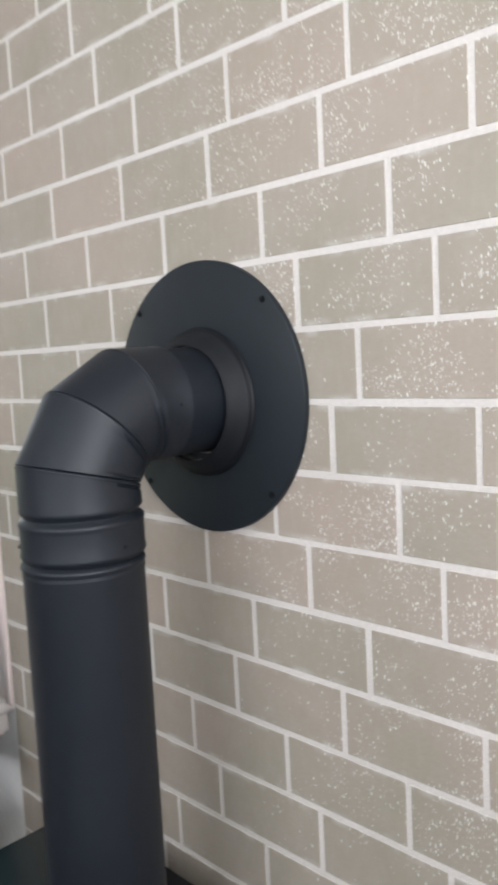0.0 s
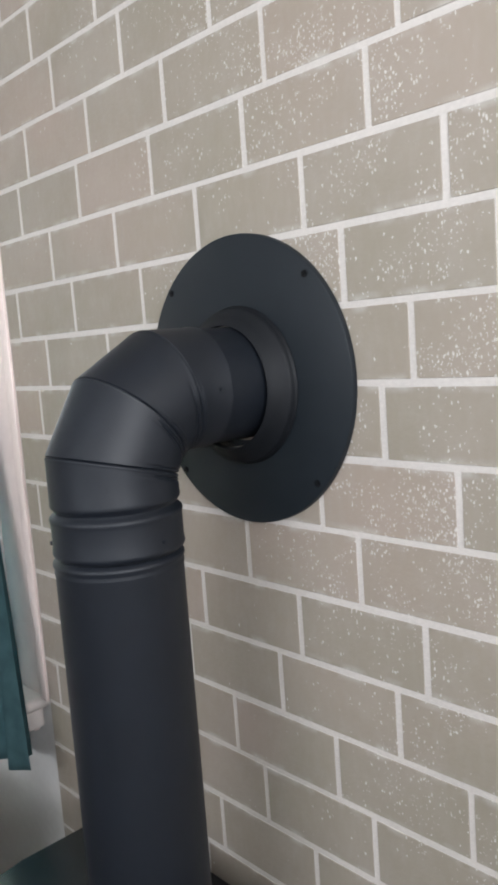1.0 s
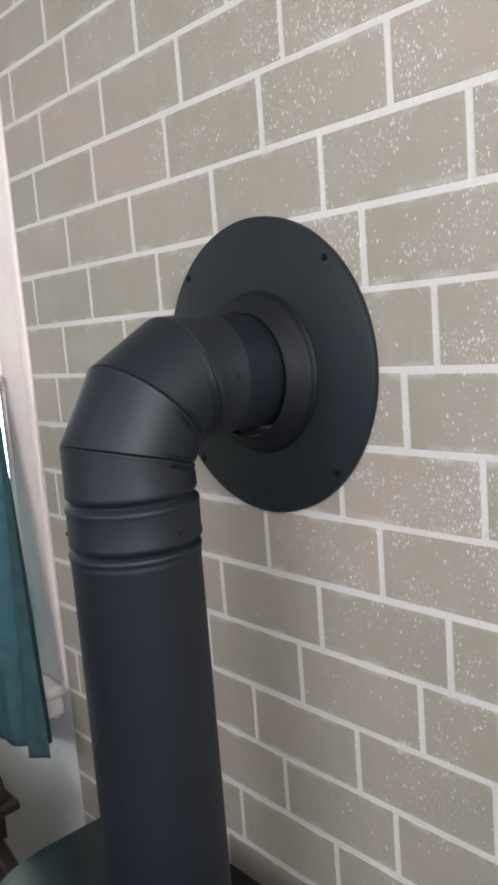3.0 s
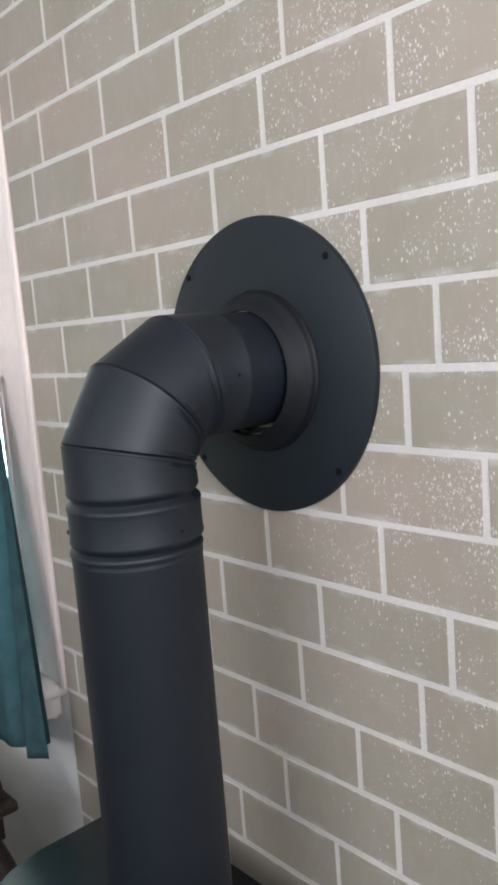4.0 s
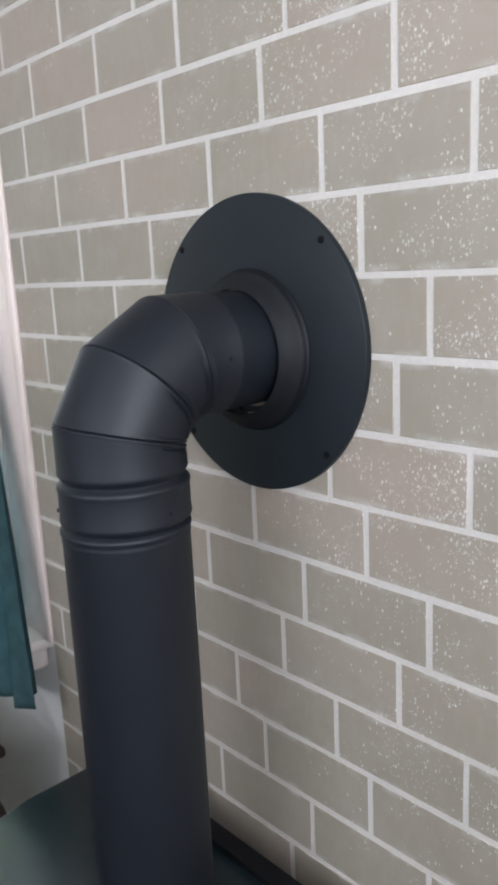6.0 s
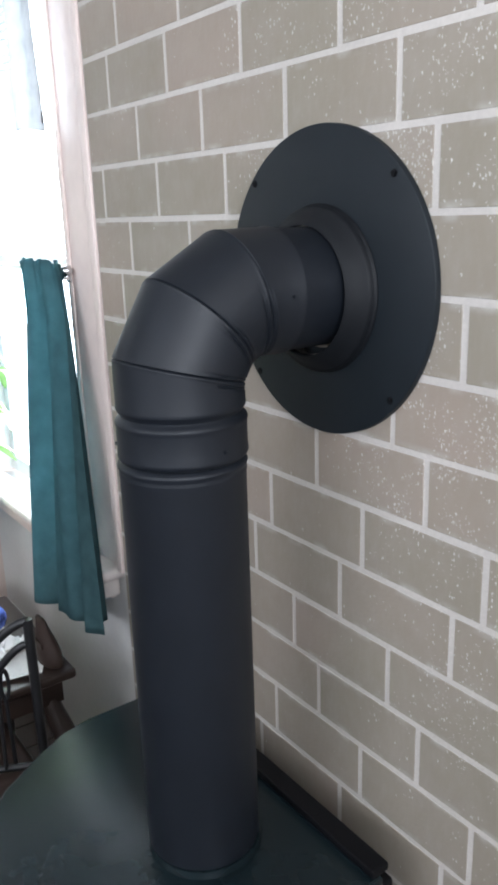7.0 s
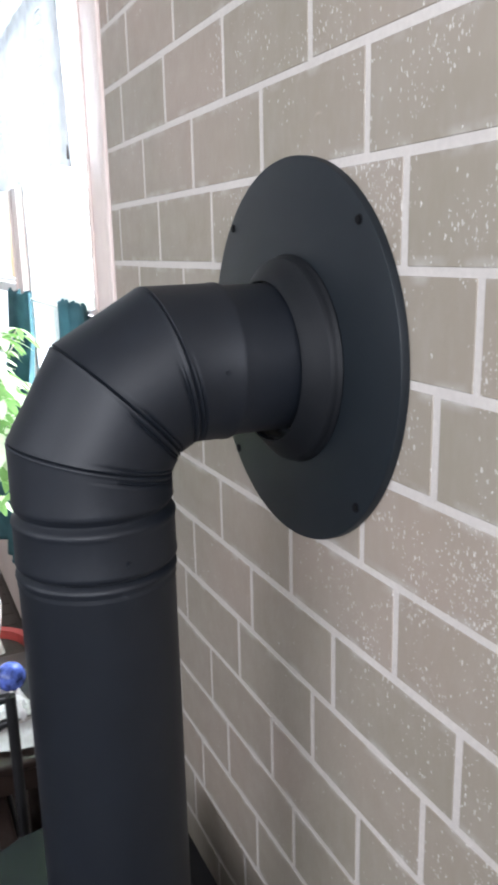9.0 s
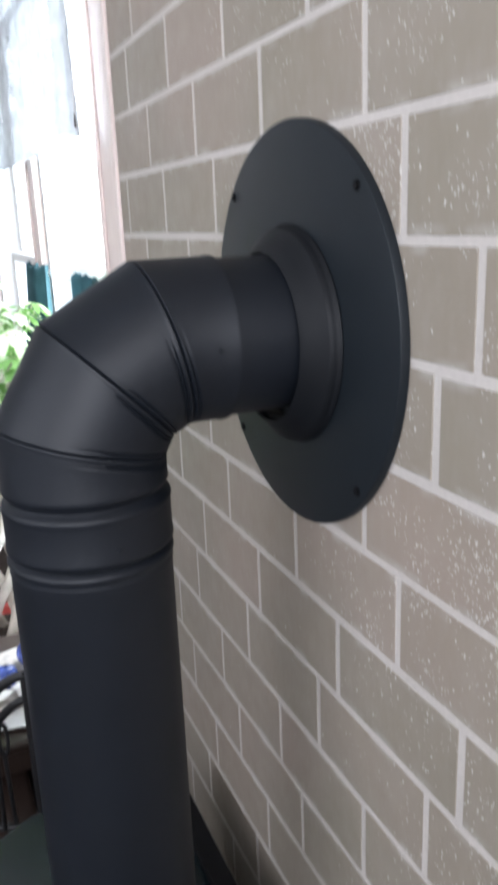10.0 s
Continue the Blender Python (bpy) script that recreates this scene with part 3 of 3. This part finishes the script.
# ---- window dressing ----
def drape(name, top, bottom, folds, depth0, depth1, mat, parent, cols=72, rows=40, head=0.0, slots=None, seed=1, label=""):
    """Hanging cloth between a top line and a bottom line (two points each), with folds that deepen downwards; head: a gathered frill above the rod."""
    rng = random.Random(seed)
    phase = [rng.uniform(0, 6.28) for _ in range(4)]
    t0, t1, b0, b1 = (Vector(p) for p in (*top, *bottom))
    bm = bmesh.new()
    grid = []
    for j in range(rows + 1):
        v = j / rows
        line = []
        for i in range(cols + 1):
            u = i / cols
            w = u + 0.018 * math.sin(6.28 * 2.3 * u + phase[1]) * (0.4 + v)
            p = t0.lerp(t1, u).lerp(b0.lerp(b1, w), v)
            amp = depth0 + (depth1 - depth0) * v ** 0.8
            wave = math.sin(6.28 * folds * w + phase[0] + 0.5 * math.sin(2.2 * v + phase[2])) + 0.45 * math.sin(6.28 * folds * 1.83 * w + phase[3] + 0.8 * v)
            p.y -= amp * wave * 0.7
            p.x += 0.35 * amp * math.cos(6.28 * folds * w + phase[0])
            if head and v < 0.16:
                k = 1 - v / 0.16
                p.y -= 0.0125 * k + 0.0040 * k * math.sin(6.28 * folds * 4.3 * u + phase[2] + 1.5 * math.sin(7 * u))
                p.z += head * 0.16 * k ** 4 * math.sin(6.28 * folds * 2.1 * u + phase[1])
            if v > 0.97:
                p.z += 0.004 * math.sin(6.28 * folds * 0.9 * w + phase[2])
            line.append(bm.verts.new(p))
        grid.append(line)
    for j in range(rows):
        for i in range(cols):
            if slots and slots(i / cols, j, rows):
                continue
            bm.faces.new((grid[j][i], grid[j][i + 1], grid[j + 1][i + 1], grid[j + 1][i]))
    ob = part(name, bm, mat, parent, label, smooth=70)
    solid = ob.modifiers.new("thickness", "SOLIDIFY")
    solid.thickness = 0.0012
    return ob


ROD_Y = -0.014


def cafe_curtains():
    rod = thing("curtain_rod", (-1.6, ROD_Y, 1.392), "thin white cafe curtain rod with glass end knob", "curtain rod")
    part("rod", tube([(-2.05, ROD_Y, 1.392), (-1.062, ROD_Y, 1.392)], 0.0055, 12), MAT_WHITE, rod, smooth=60)
    for x in (-1.058,):
        bm = bmesh.new()
        bmesh.ops.create_uvsphere(bm, u_segments=18, v_segments=12, radius=0.0135)
        bmesh.ops.translate(bm, verts=bm.verts, vec=(x, ROD_Y, 1.392))
        part("knob", bm, MAT_BRIGHT, rod, "shiny round end knob", smooth=80)
    for x in (-1.072, -2.005):
        part("bracket", join(box((x - 0.007, ROD_Y - 0.004, 1.372), (x + 0.007, -0.0065, 1.384), 0.001), box((x - 0.009, -0.0064, 1.366), (x + 0.009, -0.0005, 1.404), 0.001)), MAT_BRIGHT, rod)
    for name, top, bottom, seed in (
        ("right", ((-1.052, ROD_Y, 1.412), (-1.318, ROD_Y, 1.412)), ((-0.860, -0.080, 0.590), (-1.255, -0.105, 0.550)), 3),
        ("left", ((-1.665, ROD_Y, 1.412), (-2.06, ROD_Y, 1.412)), ((-1.74, -0.105, 0.60), (-2.22, -0.100, 0.57)), 8),
    ):
        cur = thing("curtain", tuple(Vector(top[0]).lerp(Vector(top[1]), 0.5)), "teal cotton cafe curtain gathered on its rod, drawn aside", "curtain", "cafe curtains")
        drape("cloth", top, bottom, 2.5, 0.012, 0.044, MAT_TEAL, cur, 130, 50, head=0.03, seed=seed)


cafe_curtains()


def lace_valance():
    rod = thing("lace_rod", (-1.6, -0.026, 2.03), "dark curtain rod above the window", "curtain rod")
    part("rod", tube([(-2.34, -0.026, 2.03), (-1.026, -0.026, 2.03)], 0.006, 12), MAT_IRON, rod, smooth=60)
    part("bracket", box((-1.060, -0.032, 2.005), (-1.040, -0.0065, 2.045), 0.003), MAT_IRON, rod, "dark metal bracket")
    part("bracket", box((-2.34, -0.032, 2.005), (-2.32, 0.0195, 2.045), 0.003), MAT_IRON, rod, "dark metal bracket")
    lace = thing("lace_valance", (-1.6, -0.026, 2.03), "white sheer lace valance with eyelet rows and ruffled edge", "curtain")

    def slots(u, j, rows):
        near = min(abs(u - 0.13), abs(u - 0.34), abs(u - 0.58), abs(u - 0.82))
        return near < 0.020 and 8 < j < rows - 26 and j % 3 == 0

    drape("cloth", ((-1.056, -0.044, 2.062), (-2.40, -0.044, 2.062)), ((-1.064, -0.044, 1.690), (-2.36, -0.044, 1.700)), 9.0, 0.004, 0.014, MAT_LACE, lace, 260, 70, slots=slots, seed=5)
    # tall gathered ruffle standing above the rod
    bm = bmesh.new()
    grid = []
    for j in range(9):
        v = j / 8
        line = []
        for i in range(421):
            u = i / 420
            wob = math.sin(190 * u + 2.0 * math.sin(23 * u)) + 0.5 * math.sin(331 * u + 1.0)
            line.append(bm.verts.new((-1.056 - 1.371 * u + 0.004 * v * math.cos(190 * u), -0.044 - (0.002 + 0.012 * v) * wob, 2.058 + 0.090 * v + 0.004 * v * math.sin(95 * u))))
        grid.append(line)
    for a, b in zip(grid, grid[1:]):
        for i in range(420):
            bm.faces.new((a[i], a[i + 1], b[i + 1], b[i]))
    part("ruffle", bm, MAT_LACE, lace, "gathered lace ruffle along the top", smooth=80)
    cord = thing("cord_pull", (-1.032, -0.045, 1.70), "small dark pull at the end of a thin cord", "cord pull")
    part("cord", tube([(-1.034, -0.034, 2.026), (-1.032, -0.047, 1.725)], 0.0010, 6), MAT_PAPER, cord)
    part("pull", lathe([(0.0005, 0.026), (0.0014, 0.022), (0.0026, 0.005), (0.0018, 0.0), (0.0005, -0.001)], 14, (-1.032, -0.047, 1.698)), MAT_DARKWOOD, cord, smooth=60)


lace_valance()


# ---- plant by the window ----
def umbrella_plant():
    rng = random.Random(11)
    px, py = -1.665, -0.26
    stand = thing("plant_stand", (px, py, FLOOR), "low round dark wooden plant stand", "plant stand")
    part("top", lathe([(0.0, 0.113), (0.125, 0.113), (0.13, 0.107), (0.13, 0.095), (0.122, 0.089), (0.0, 0.089)], 48, (px, py, 0)), MAT_DARKWOOD, stand, smooth=40)
    for k in range(3):
        a = 0.5 + 2.094 * k
        part("leg", tube([(px + 0.07 * math.cos(a), py + 0.07 * math.sin(a), 0.090), (px + 0.10 * math.cos(a), py + 0.10 * math.sin(a), 0.03), (px + 0.12 * math.cos(a), py + 0.12 * math.sin(a), FLOOR)], [0.016, 0.012, 0.014], 10), MAT_DARKWOOD, stand, smooth=50)
    plant = thing("potted_plant", (px, py, 0.114), "umbrella plant with braided pale trunk in a red pot", "plant")
    part("pot", lathe([(0.0, 0.114), (0.092, 0.114), (0.099, 0.120), (0.126, 0.340), (0.128, 0.345), (0.154, 0.347), (0.159, 0.353), (0.159, 0.383), (0.153, 0.389), (0.131, 0.387), (0.126, 0.355), (0.0, 0.353)], 56, (px, py, 0)), MAT_RED, plant, "red glazed pot with thick rim", smooth=40)
    part("soil", lathe([(0.0, 0.367), (0.06, 0.370), (0.125, 0.363)], 32, (px, py, 0)), MAT_SOIL, plant, smooth=80)
    for k in range(4):
        pts, rad = [], []
        for i in range(33):
            v = i / 32
            a = 1.5708 * k + 5.2 * v
            open_up = 0.022 + 0.026 * math.sin(math.pi * v) ** 2 + 0.030 * (1 - v) ** 4
            pts.append((px + 0.004 + open_up * math.cos(a) + 0.02 * v, py + open_up * math.sin(a) + 0.02 * v, 0.355 + 0.545 * v))
            rad.append(0.0155 - 0.004 * v + 0.0015 * math.sin(9 * v + k))
        part("trunk", tube(pts, rad, 12), MAT_BARK, plant, "pale twisted stem", smooth=70)
    # branches and whorls of leaflets
    crown, pale, twigs = bmesh.new(), bmesh.new(), []
    centre = Vector((px + 0.100, py + 0.01, 1.11))

    def leaflet(bm, at, way, up, length, width):
        way, side = way.normalized(), way.cross(up).normalized()
        rows = []
        sag = rng.uniform(0.15, 0.7)
        for i, (s, w) in enumerate(((0, 0.06), (0.12, 0.42), (0.3, 0.85), (0.5, 1.0), (0.68, 0.93), (0.83, 0.68), (0.94, 0.36), (1.0, 0.03))):
            droop = Vector((0, 0, -sag * length * s * s))
            c = at + way * length * s + droop
            rows.append([bm.verts.new(c - side * width * w + up * 0.12 * width * w), bm.verts.new(c), bm.verts.new(c + side * width * w + up * 0.12 * width * w)])
        for a, c in zip(rows, rows[1:]):
            bm.faces.new((a[0], a[1], c[1], c[0])), bm.faces.new((a[1], a[2], c[2], c[1]))

    for k in range(210):
        d = Vector((rng.gauss(0, 1), rng.gauss(0, 1), rng.gauss(0.12, 0.9))).normalized()
        reach = rng.uniform(0.45, 1.0)
        at = centre + Vector((d.x * 0.27, d.y * 0.26, d.z * 0.30)) * reach
        if at.y > -0.075:
            at.y = -0.075 - 0.1 * rng.random()
        root = Vector((px + 0.024, py + 0.02, 0.85)) + Vector((0, 0, 0.22 * rng.random()))
        if k % 3 == 0:
            twigs.append(tube([root, root.lerp(at, 0.5) + Vector((0, 0, 0.05)), at], [0.006, 0.004, 0.0025], 6))
        else:
            twigs.append(tube([at - d * 0.10 - Vector((0, 0, 0.03)), at], [0.0022, 0.0018], 5))
        n = rng.randint(6, 8)
        up = (Vector((0, 0, 1)) + d * 0.5).normalized()
        u = up.orthogonal().normalized()
        v = up.cross(u)
        spin = rng.uniform(0, 6.28)
        size = rng.uniform(0.045, 0.082)
        for i in range(n):
            a = spin + 6.28 * i / n
            way = math.cos(a) * u + math.sin(a) * v + up * 0.1
            # half of the leaflets take the glare-paled colour
            leaflet(pale if rng.random() < 0.5 else crown, at, way, up, size * rng.uniform(0.7, 1.15), size * rng.uniform(0.15, 0.20))
    part("crown", crown, MAT_LEAF, plant, "dense whorls of glossy green leaflets", smooth=60)
    part("glare_leaves", pale, MAT_LEAF_GLARE, plant, "pale leaflets, glare from the window put into their colour", smooth=60)
    for twig in twigs:
        part("twig", twig, MAT_BARK, plant, smooth=60)


umbrella_plant()


# ---- side table, chair and what lies there ----
TABLE_Z = 0.485


def side_table():
    x0, x1, y0, y1 = -1.42, -0.935, -0.78, -0.135
    t = thing("side_table", (-1.18, -0.45, FLOOR), "dark glossy wooden side table with scattered papers", "table")
    part("tabletop", box((x0, y0, TABLE_Z - 0.024), (x1, y1, TABLE_Z), 0.008, 3), MAT_DARKWOOD, t, smooth=40)
    for lo, hi in (((x0 + 0.03, y1 - 0.05, TABLE_Z - 0.085), (x1 - 0.045, y1 - 0.03, TABLE_Z - 0.0245)), ((x0 + 0.03, y0 + 0.03, TABLE_Z - 0.085), (x1 - 0.045, y0 + 0.05, TABLE_Z - 0.0245)),
                   ((x1 - 0.044, y0 + 0.03, TABLE_Z - 0.085), (x1 - 0.022, y1 - 0.03, TABLE_Z - 0.0245)), ((x0 + 0.008, y0 + 0.03, TABLE_Z - 0.085), (x0 + 0.029, y1 - 0.03, TABLE_Z - 0.0245))):
        part("apron", box(lo, hi, 0.002), MAT_DARKWOOD, t)
    for x, sx in ((x0 + 0.05, -1), (x1 - 0.05, 1)):
        for y, sy in ((y0 + 0.06, -1), (y1 - 0.06, 1)):
            # bowed legs: out under the top, in again, out at the foot
            bow = [(0.0, TABLE_Z - 0.06), (0.012, TABLE_Z - 0.10), (0.045, TABLE_Z - 0.15), (0.072, TABLE_Z - 0.20), (0.078, TABLE_Z - 0.25), (0.060, 0.12), (0.030, 0.02), (0.040, FLOOR + 0.02), (0.055, FLOOR)]
            part("leg", tube([(x + o * sx, y + 0.3 * o * sy, z) for o, z in bow], [0.024, 0.024, 0.027, 0.029, 0.028, 0.022, 0.018, 0.020, 0.019], 12), MAT_DARKWOOD, t, smooth=60)
    part("shelf", box((x0 + 0.06, y0 + 0.08, 0.02), (x1 - 0.06, y1 - 0.09, 0.04), 0.004), MAT_DARKWOOD, t, "dark lower shelf")


side_table()


def sheet(name, at, w, h, turn, mat, label, category, thick=0.0015, crumple=0.0, seed=0, group=""):
    """A sheet or thin stack of paper lying at that spot, a little curled or crumpled."""
    rng = random.Random(seed)
    bm = bmesh.new()
    n = 10
    grid = []
    for j in range(n + 1):
        line = []
        for i in range(n + 1):
            u, v = i / n - 0.5, j / n - 0.5
            z = 0.010 * max(0, abs(u) - 0.32) / 0.18 * (0.5 + v) + crumple * (noise.noise(Vector((u * 6 + seed, v * 6, seed))) + 0.6)
            line.append(bm.verts.new((u * w, v * h, max(0.0, z))))
        grid.append(line)
    for j in range(n):
        for i in range(n):
            bm.faces.new((grid[j][i], grid[j][i + 1], grid[j + 1][i + 1], grid[j + 1][i]))
    ret = bmesh.ops.extrude_face_region(bm, geom=list(bm.faces))
    bmesh.ops.translate(bm, verts=[g for g in ret["geom"] if isinstance(g, bmesh.types.BMVert)], vec=(0, 0, thick))
    bmesh.ops.transform(bm, matrix=pose(*at, 0, 0, turn), verts=bm.verts)
    return tagged(part(name, bm, mat, smooth=40), label, category, group)


sheet("newspaper", (-1.16, -0.36, TABLE_Z + 0.001), 0.24, 0.30, 12, MAT_NEWS, "folded newspaper lying on the dark table", "newspaper", 0.008, 0.004, 1)
sheet("letter", (-1.04, -0.30, TABLE_Z + 0.001), 0.12, 0.20, -14, MAT_PAPER, "opened white letter lying on the dark table", "paper", 0.0015, 0.004, 2, "loose papers")
sheet("letter", (-1.10, -0.46, TABLE_Z + 0.016), 0.21, 0.27, 34, MAT_PAPER, "white sheet curling over the newspaper", "paper", 0.0015, 0.006, 3, "loose papers")
sheet("magazine", (-1.08, -0.60, TABLE_Z + 0.001), 0.20, 0.27, -8, MAT_PAPER, "white glossy magazine lying on the dark table", "magazine", 0.006, 0.003, 4)
sheet("envelope", (-1.00, -0.42, TABLE_Z + 0.012), 0.13, 0.20, 48, MAT_KRAFT, "pinkish brown paper envelope on the papers", "envelope", 0.003, 0.004, 9)
sheet("tissue", (-1.115, -0.245, TABLE_Z + 0.001), 0.11, 0.09, 22, MAT_PAPER, "crumpled white tissue on the table", "tissue", 0.001, 0.034, 6)
sheet("envelope", (-1.03, -0.205, TABLE_Z + 0.001), 0.055, 0.12, 62, MAT_PAPER, "small white envelope at the table edge", "envelope", 0.002, 0.002, 7)


def blue_ball(at, r, label):
    b = thing("glass_float", (at[0], at[1], TABLE_Z), label, "ornament", "blue ornaments")
    prof = [(max(0.0005, r * math.sin(a)), r - r * math.cos(a)) for a in [math.pi * i / 18 for i in range(1, 18)]]
    prof = [(0.0005, 0.0)] + prof + [(0.0005, 2 * r)]
    part("ball", lathe(prof, 32, (at[0], at[1], TABLE_Z + 0.0005)), MAT_BLUE, b, smooth=60)


blue_ball((-1.235, -0.232), 0.036, "round blue speckled glazed ornament on the table")
blue_ball((-1.155, -0.302), 0.030, "smaller round blue glazed ornament among papers")


def pincushion():
    p = thing("pincushion", (-1.16, -0.40, TABLE_Z), "round rose red cloth pincushion on the newspaper", "pincushion")
    part("cushion", lathe([(0.0005, 0.0), (0.03, 0.002), (0.044, 0.018), (0.040, 0.036), (0.02, 0.045), (0.0005, 0.042)], 32, (-1.20, -0.40, TABLE_Z + 0.012)), MAT_PINK, p, smooth=80)


pincushion()


def leather_pouch():
    c = (-1.005, -0.172)
    p = thing("leather_pouch", (c[0], c[1], TABLE_Z), "soft brown leather pouch standing on the table corner", "pouch")
    bm = bmesh.new()
    rings = []
    for z, rx, ry, sx in ((0.0, 0.044, 0.022, 0), (0.006, 0.052, 0.027, 0), (0.03, 0.050, 0.026, -0.004), (0.050, 0.043, 0.022, -0.012), (0.066, 0.034, 0.017, -0.022), (0.082, 0.030, 0.012, -0.030), (0.096, 0.031, 0.008, -0.034), (0.099, 0.028, 0.005, -0.035)):
        rings.append([bm.verts.new((c[0] + sx + rx * math.cos(a) * (1 + 0.06 * math.sin(3 * a + 9 * z)), c[1] + ry * math.sin(a), TABLE_Z + 0.0005 + z)) for a in [6.2832 * k / 28 for k in range(28)]])
    for a, b in zip(rings, rings[1:]):
        for k in range(28):
            bm.faces.new((a[k], a[(k + 1) % 28], b[(k + 1) % 28], b[k]))
    bm.faces.new(rings[0][::-1]), bm.faces.new(rings[-1])
    part("bag", bm, MAT_BROWN, p, smooth=70)
    part("strap", box((c[0] - 0.046, c[1] - 0.0245, TABLE_Z + 0.046), (c[0] + 0.018, c[1] - 0.0205, TABLE_Z + 0.060), 0.0015), MAT_BROWN, p, "narrow leather strap")


leather_pouch()


def iron_chair():
    """A black iron chair pushed under the table, its back towards the stove."""
    x, y0, y1, top, seat = -0.785, -0.285, -0.665, 0.728, 0.335
    ym = 0.5 * (y0 + y1)
    ch = thing("iron_chair", (-0.95, ym, FLOOR), "black wrought iron chair with double arched back, pushed under table", "chair")
    for y in (y0, y1):
        part("back_post", tube([(x + 0.035, y, FLOOR), (x + 0.005, y, seat), (x, y, top + 0.004)], 0.0105, 12), MAT_IRON, ch, smooth=60)
        part("front_leg", tube([(x - 0.36, y, FLOOR), (x - 0.36, y, seat - 0.02)], 0.0105, 12), MAT_IRON, ch, smooth=60)

    def dip(share, depth):
        """The rails leave the posts level and sink towards the middle."""
        return -depth * math.sin(math.pi * share) ** 1.7

    def bow(z, depth, r, name):
        pts = [(x - 0.07 * math.sin(math.pi * i / 28), y0 + (y1 - y0) * i / 28, z + dip(i / 28, depth)) for i in range(29)]
        part(name, tube(pts, r, 10), MAT_IRON, ch, "curved black iron rail", smooth=60)

    bow(top, 0.15, 0.0095, "top_rail")
    bow(top - 0.050, 0.19, 0.0085, "second_rail")
    bow(seat + 0.05, 0.0, 0.008, "lower_rail")
    for k in range(3):
        s = 0.16 + 0.34 * k
        y = y0 + (y1 - y0) * s
        up = top - 0.055 + dip(s, 0.19)
        xx = x - 0.07 * math.sin(math.pi * s)
        for half in (-1, 1):
            pts = [(xx, y + half * 0.009 + half * 0.008 * math.sin(6.2832 * i / 24), up - 0.034 + 0.034 * math.cos(6.2832 * i / 24)) for i in range(25)]
            part("scroll", tube(pts, 0.0042, 8), MAT_IRON, ch, "black iron loop", smooth=60)
            if up - 0.068 > seat + 0.06:
                part("spindle", tube([(xx, y + half * 0.007, up - 0.066), (xx, y + half * 0.011, seat + 0.05)], 0.0045, 8), MAT_IRON, ch, smooth=60)
    ring = [(x, y0), (x, y1), (x - 0.36, y1), (x - 0.36, y0)]
    part("seat_frame", join(*[tube([(*ring[k], seat - 0.012), (*ring[(k + 1) % 4], seat - 0.012)], 0.010, 10) for k in range(4)]), MAT_IRON, ch, smooth=60)
    part("seat", box((x - 0.365, y1 + 0.005, seat), (x - 0.012, y0 - 0.005, seat + 0.035), 0.014, 3), MAT_BROWN, ch, "padded dark brown seat", smooth=50)


iron_chair()


# ---- bricks: last, sharing one mesh for alike pieces ----
BRICK_L, BRICK_H, JOINT, COURSE0 = 0.2157, 0.1, 0.0088, 1.5
SHIFT = {0: 0.0, 1: 0.1545, 2: 0.0515, 3: 0.0995}


def brick_mesh(length):
    me = finish(box((0, -0.0010, 0), (length, 0.004, BRICK_H - JOINT), 0.0007, 1))
    me.materials.append(MAT_BRICK)
    return me


def lay_bricks():
    full = [brick_mesh(BRICK_L - JOINT + d) for d in (-0.0008, 0.0, 0.0008)]
    rest = []
    rng = random.Random(4)
    row = math.floor((FLOOR - COURSE0) / BRICK_H) + 1
    while COURSE0 + (row + 1) * BRICK_H < CEIL + 0.05:
        z = COURSE0 + row * BRICK_H + JOINT / 2
        high = min(BRICK_H - JOINT, CEIL - 0.003 - z)
        first = SHIFT[row % 4] - BRICK_L * 6
        for k in range(20):
            x0, x1 = first + k * BRICK_L + JOINT / 2, first + (k + 1) * BRICK_L - JOINT / 2
            if x1 < -0.895 or x0 > EAST - 0.03:
                continue
            jz = rng.uniform(-0.0008, 0.0008)
            if x0 >= -0.912 and x0 < 0.55 and high > BRICK_H - JOINT - 1e-6:
                ob = new("brick", rng.choice(full))
                ob.location = (x0, 0.0004 * rng.random(), z + jz)
            elif x0 < -0.912:
                ob = new("brick", brick_mesh(x1 + 0.912))
                ob.location = (-0.912, 0.0, z + jz)
            else:
                rest.append(box((x0, -0.0010, z), (min(x1, EAST - 0.002), 0.004, z + high), 0.0012, 1))
                continue
            ob.parent = wall_north
            ob.matrix_parent_inverse = wall_north.matrix_basis.inverted()
        row += 1
    ob = part("far_bricks", join(*rest), MAT_BRICK, wall_north)
    ob["kind"] = "stuff"


lay_bricks()
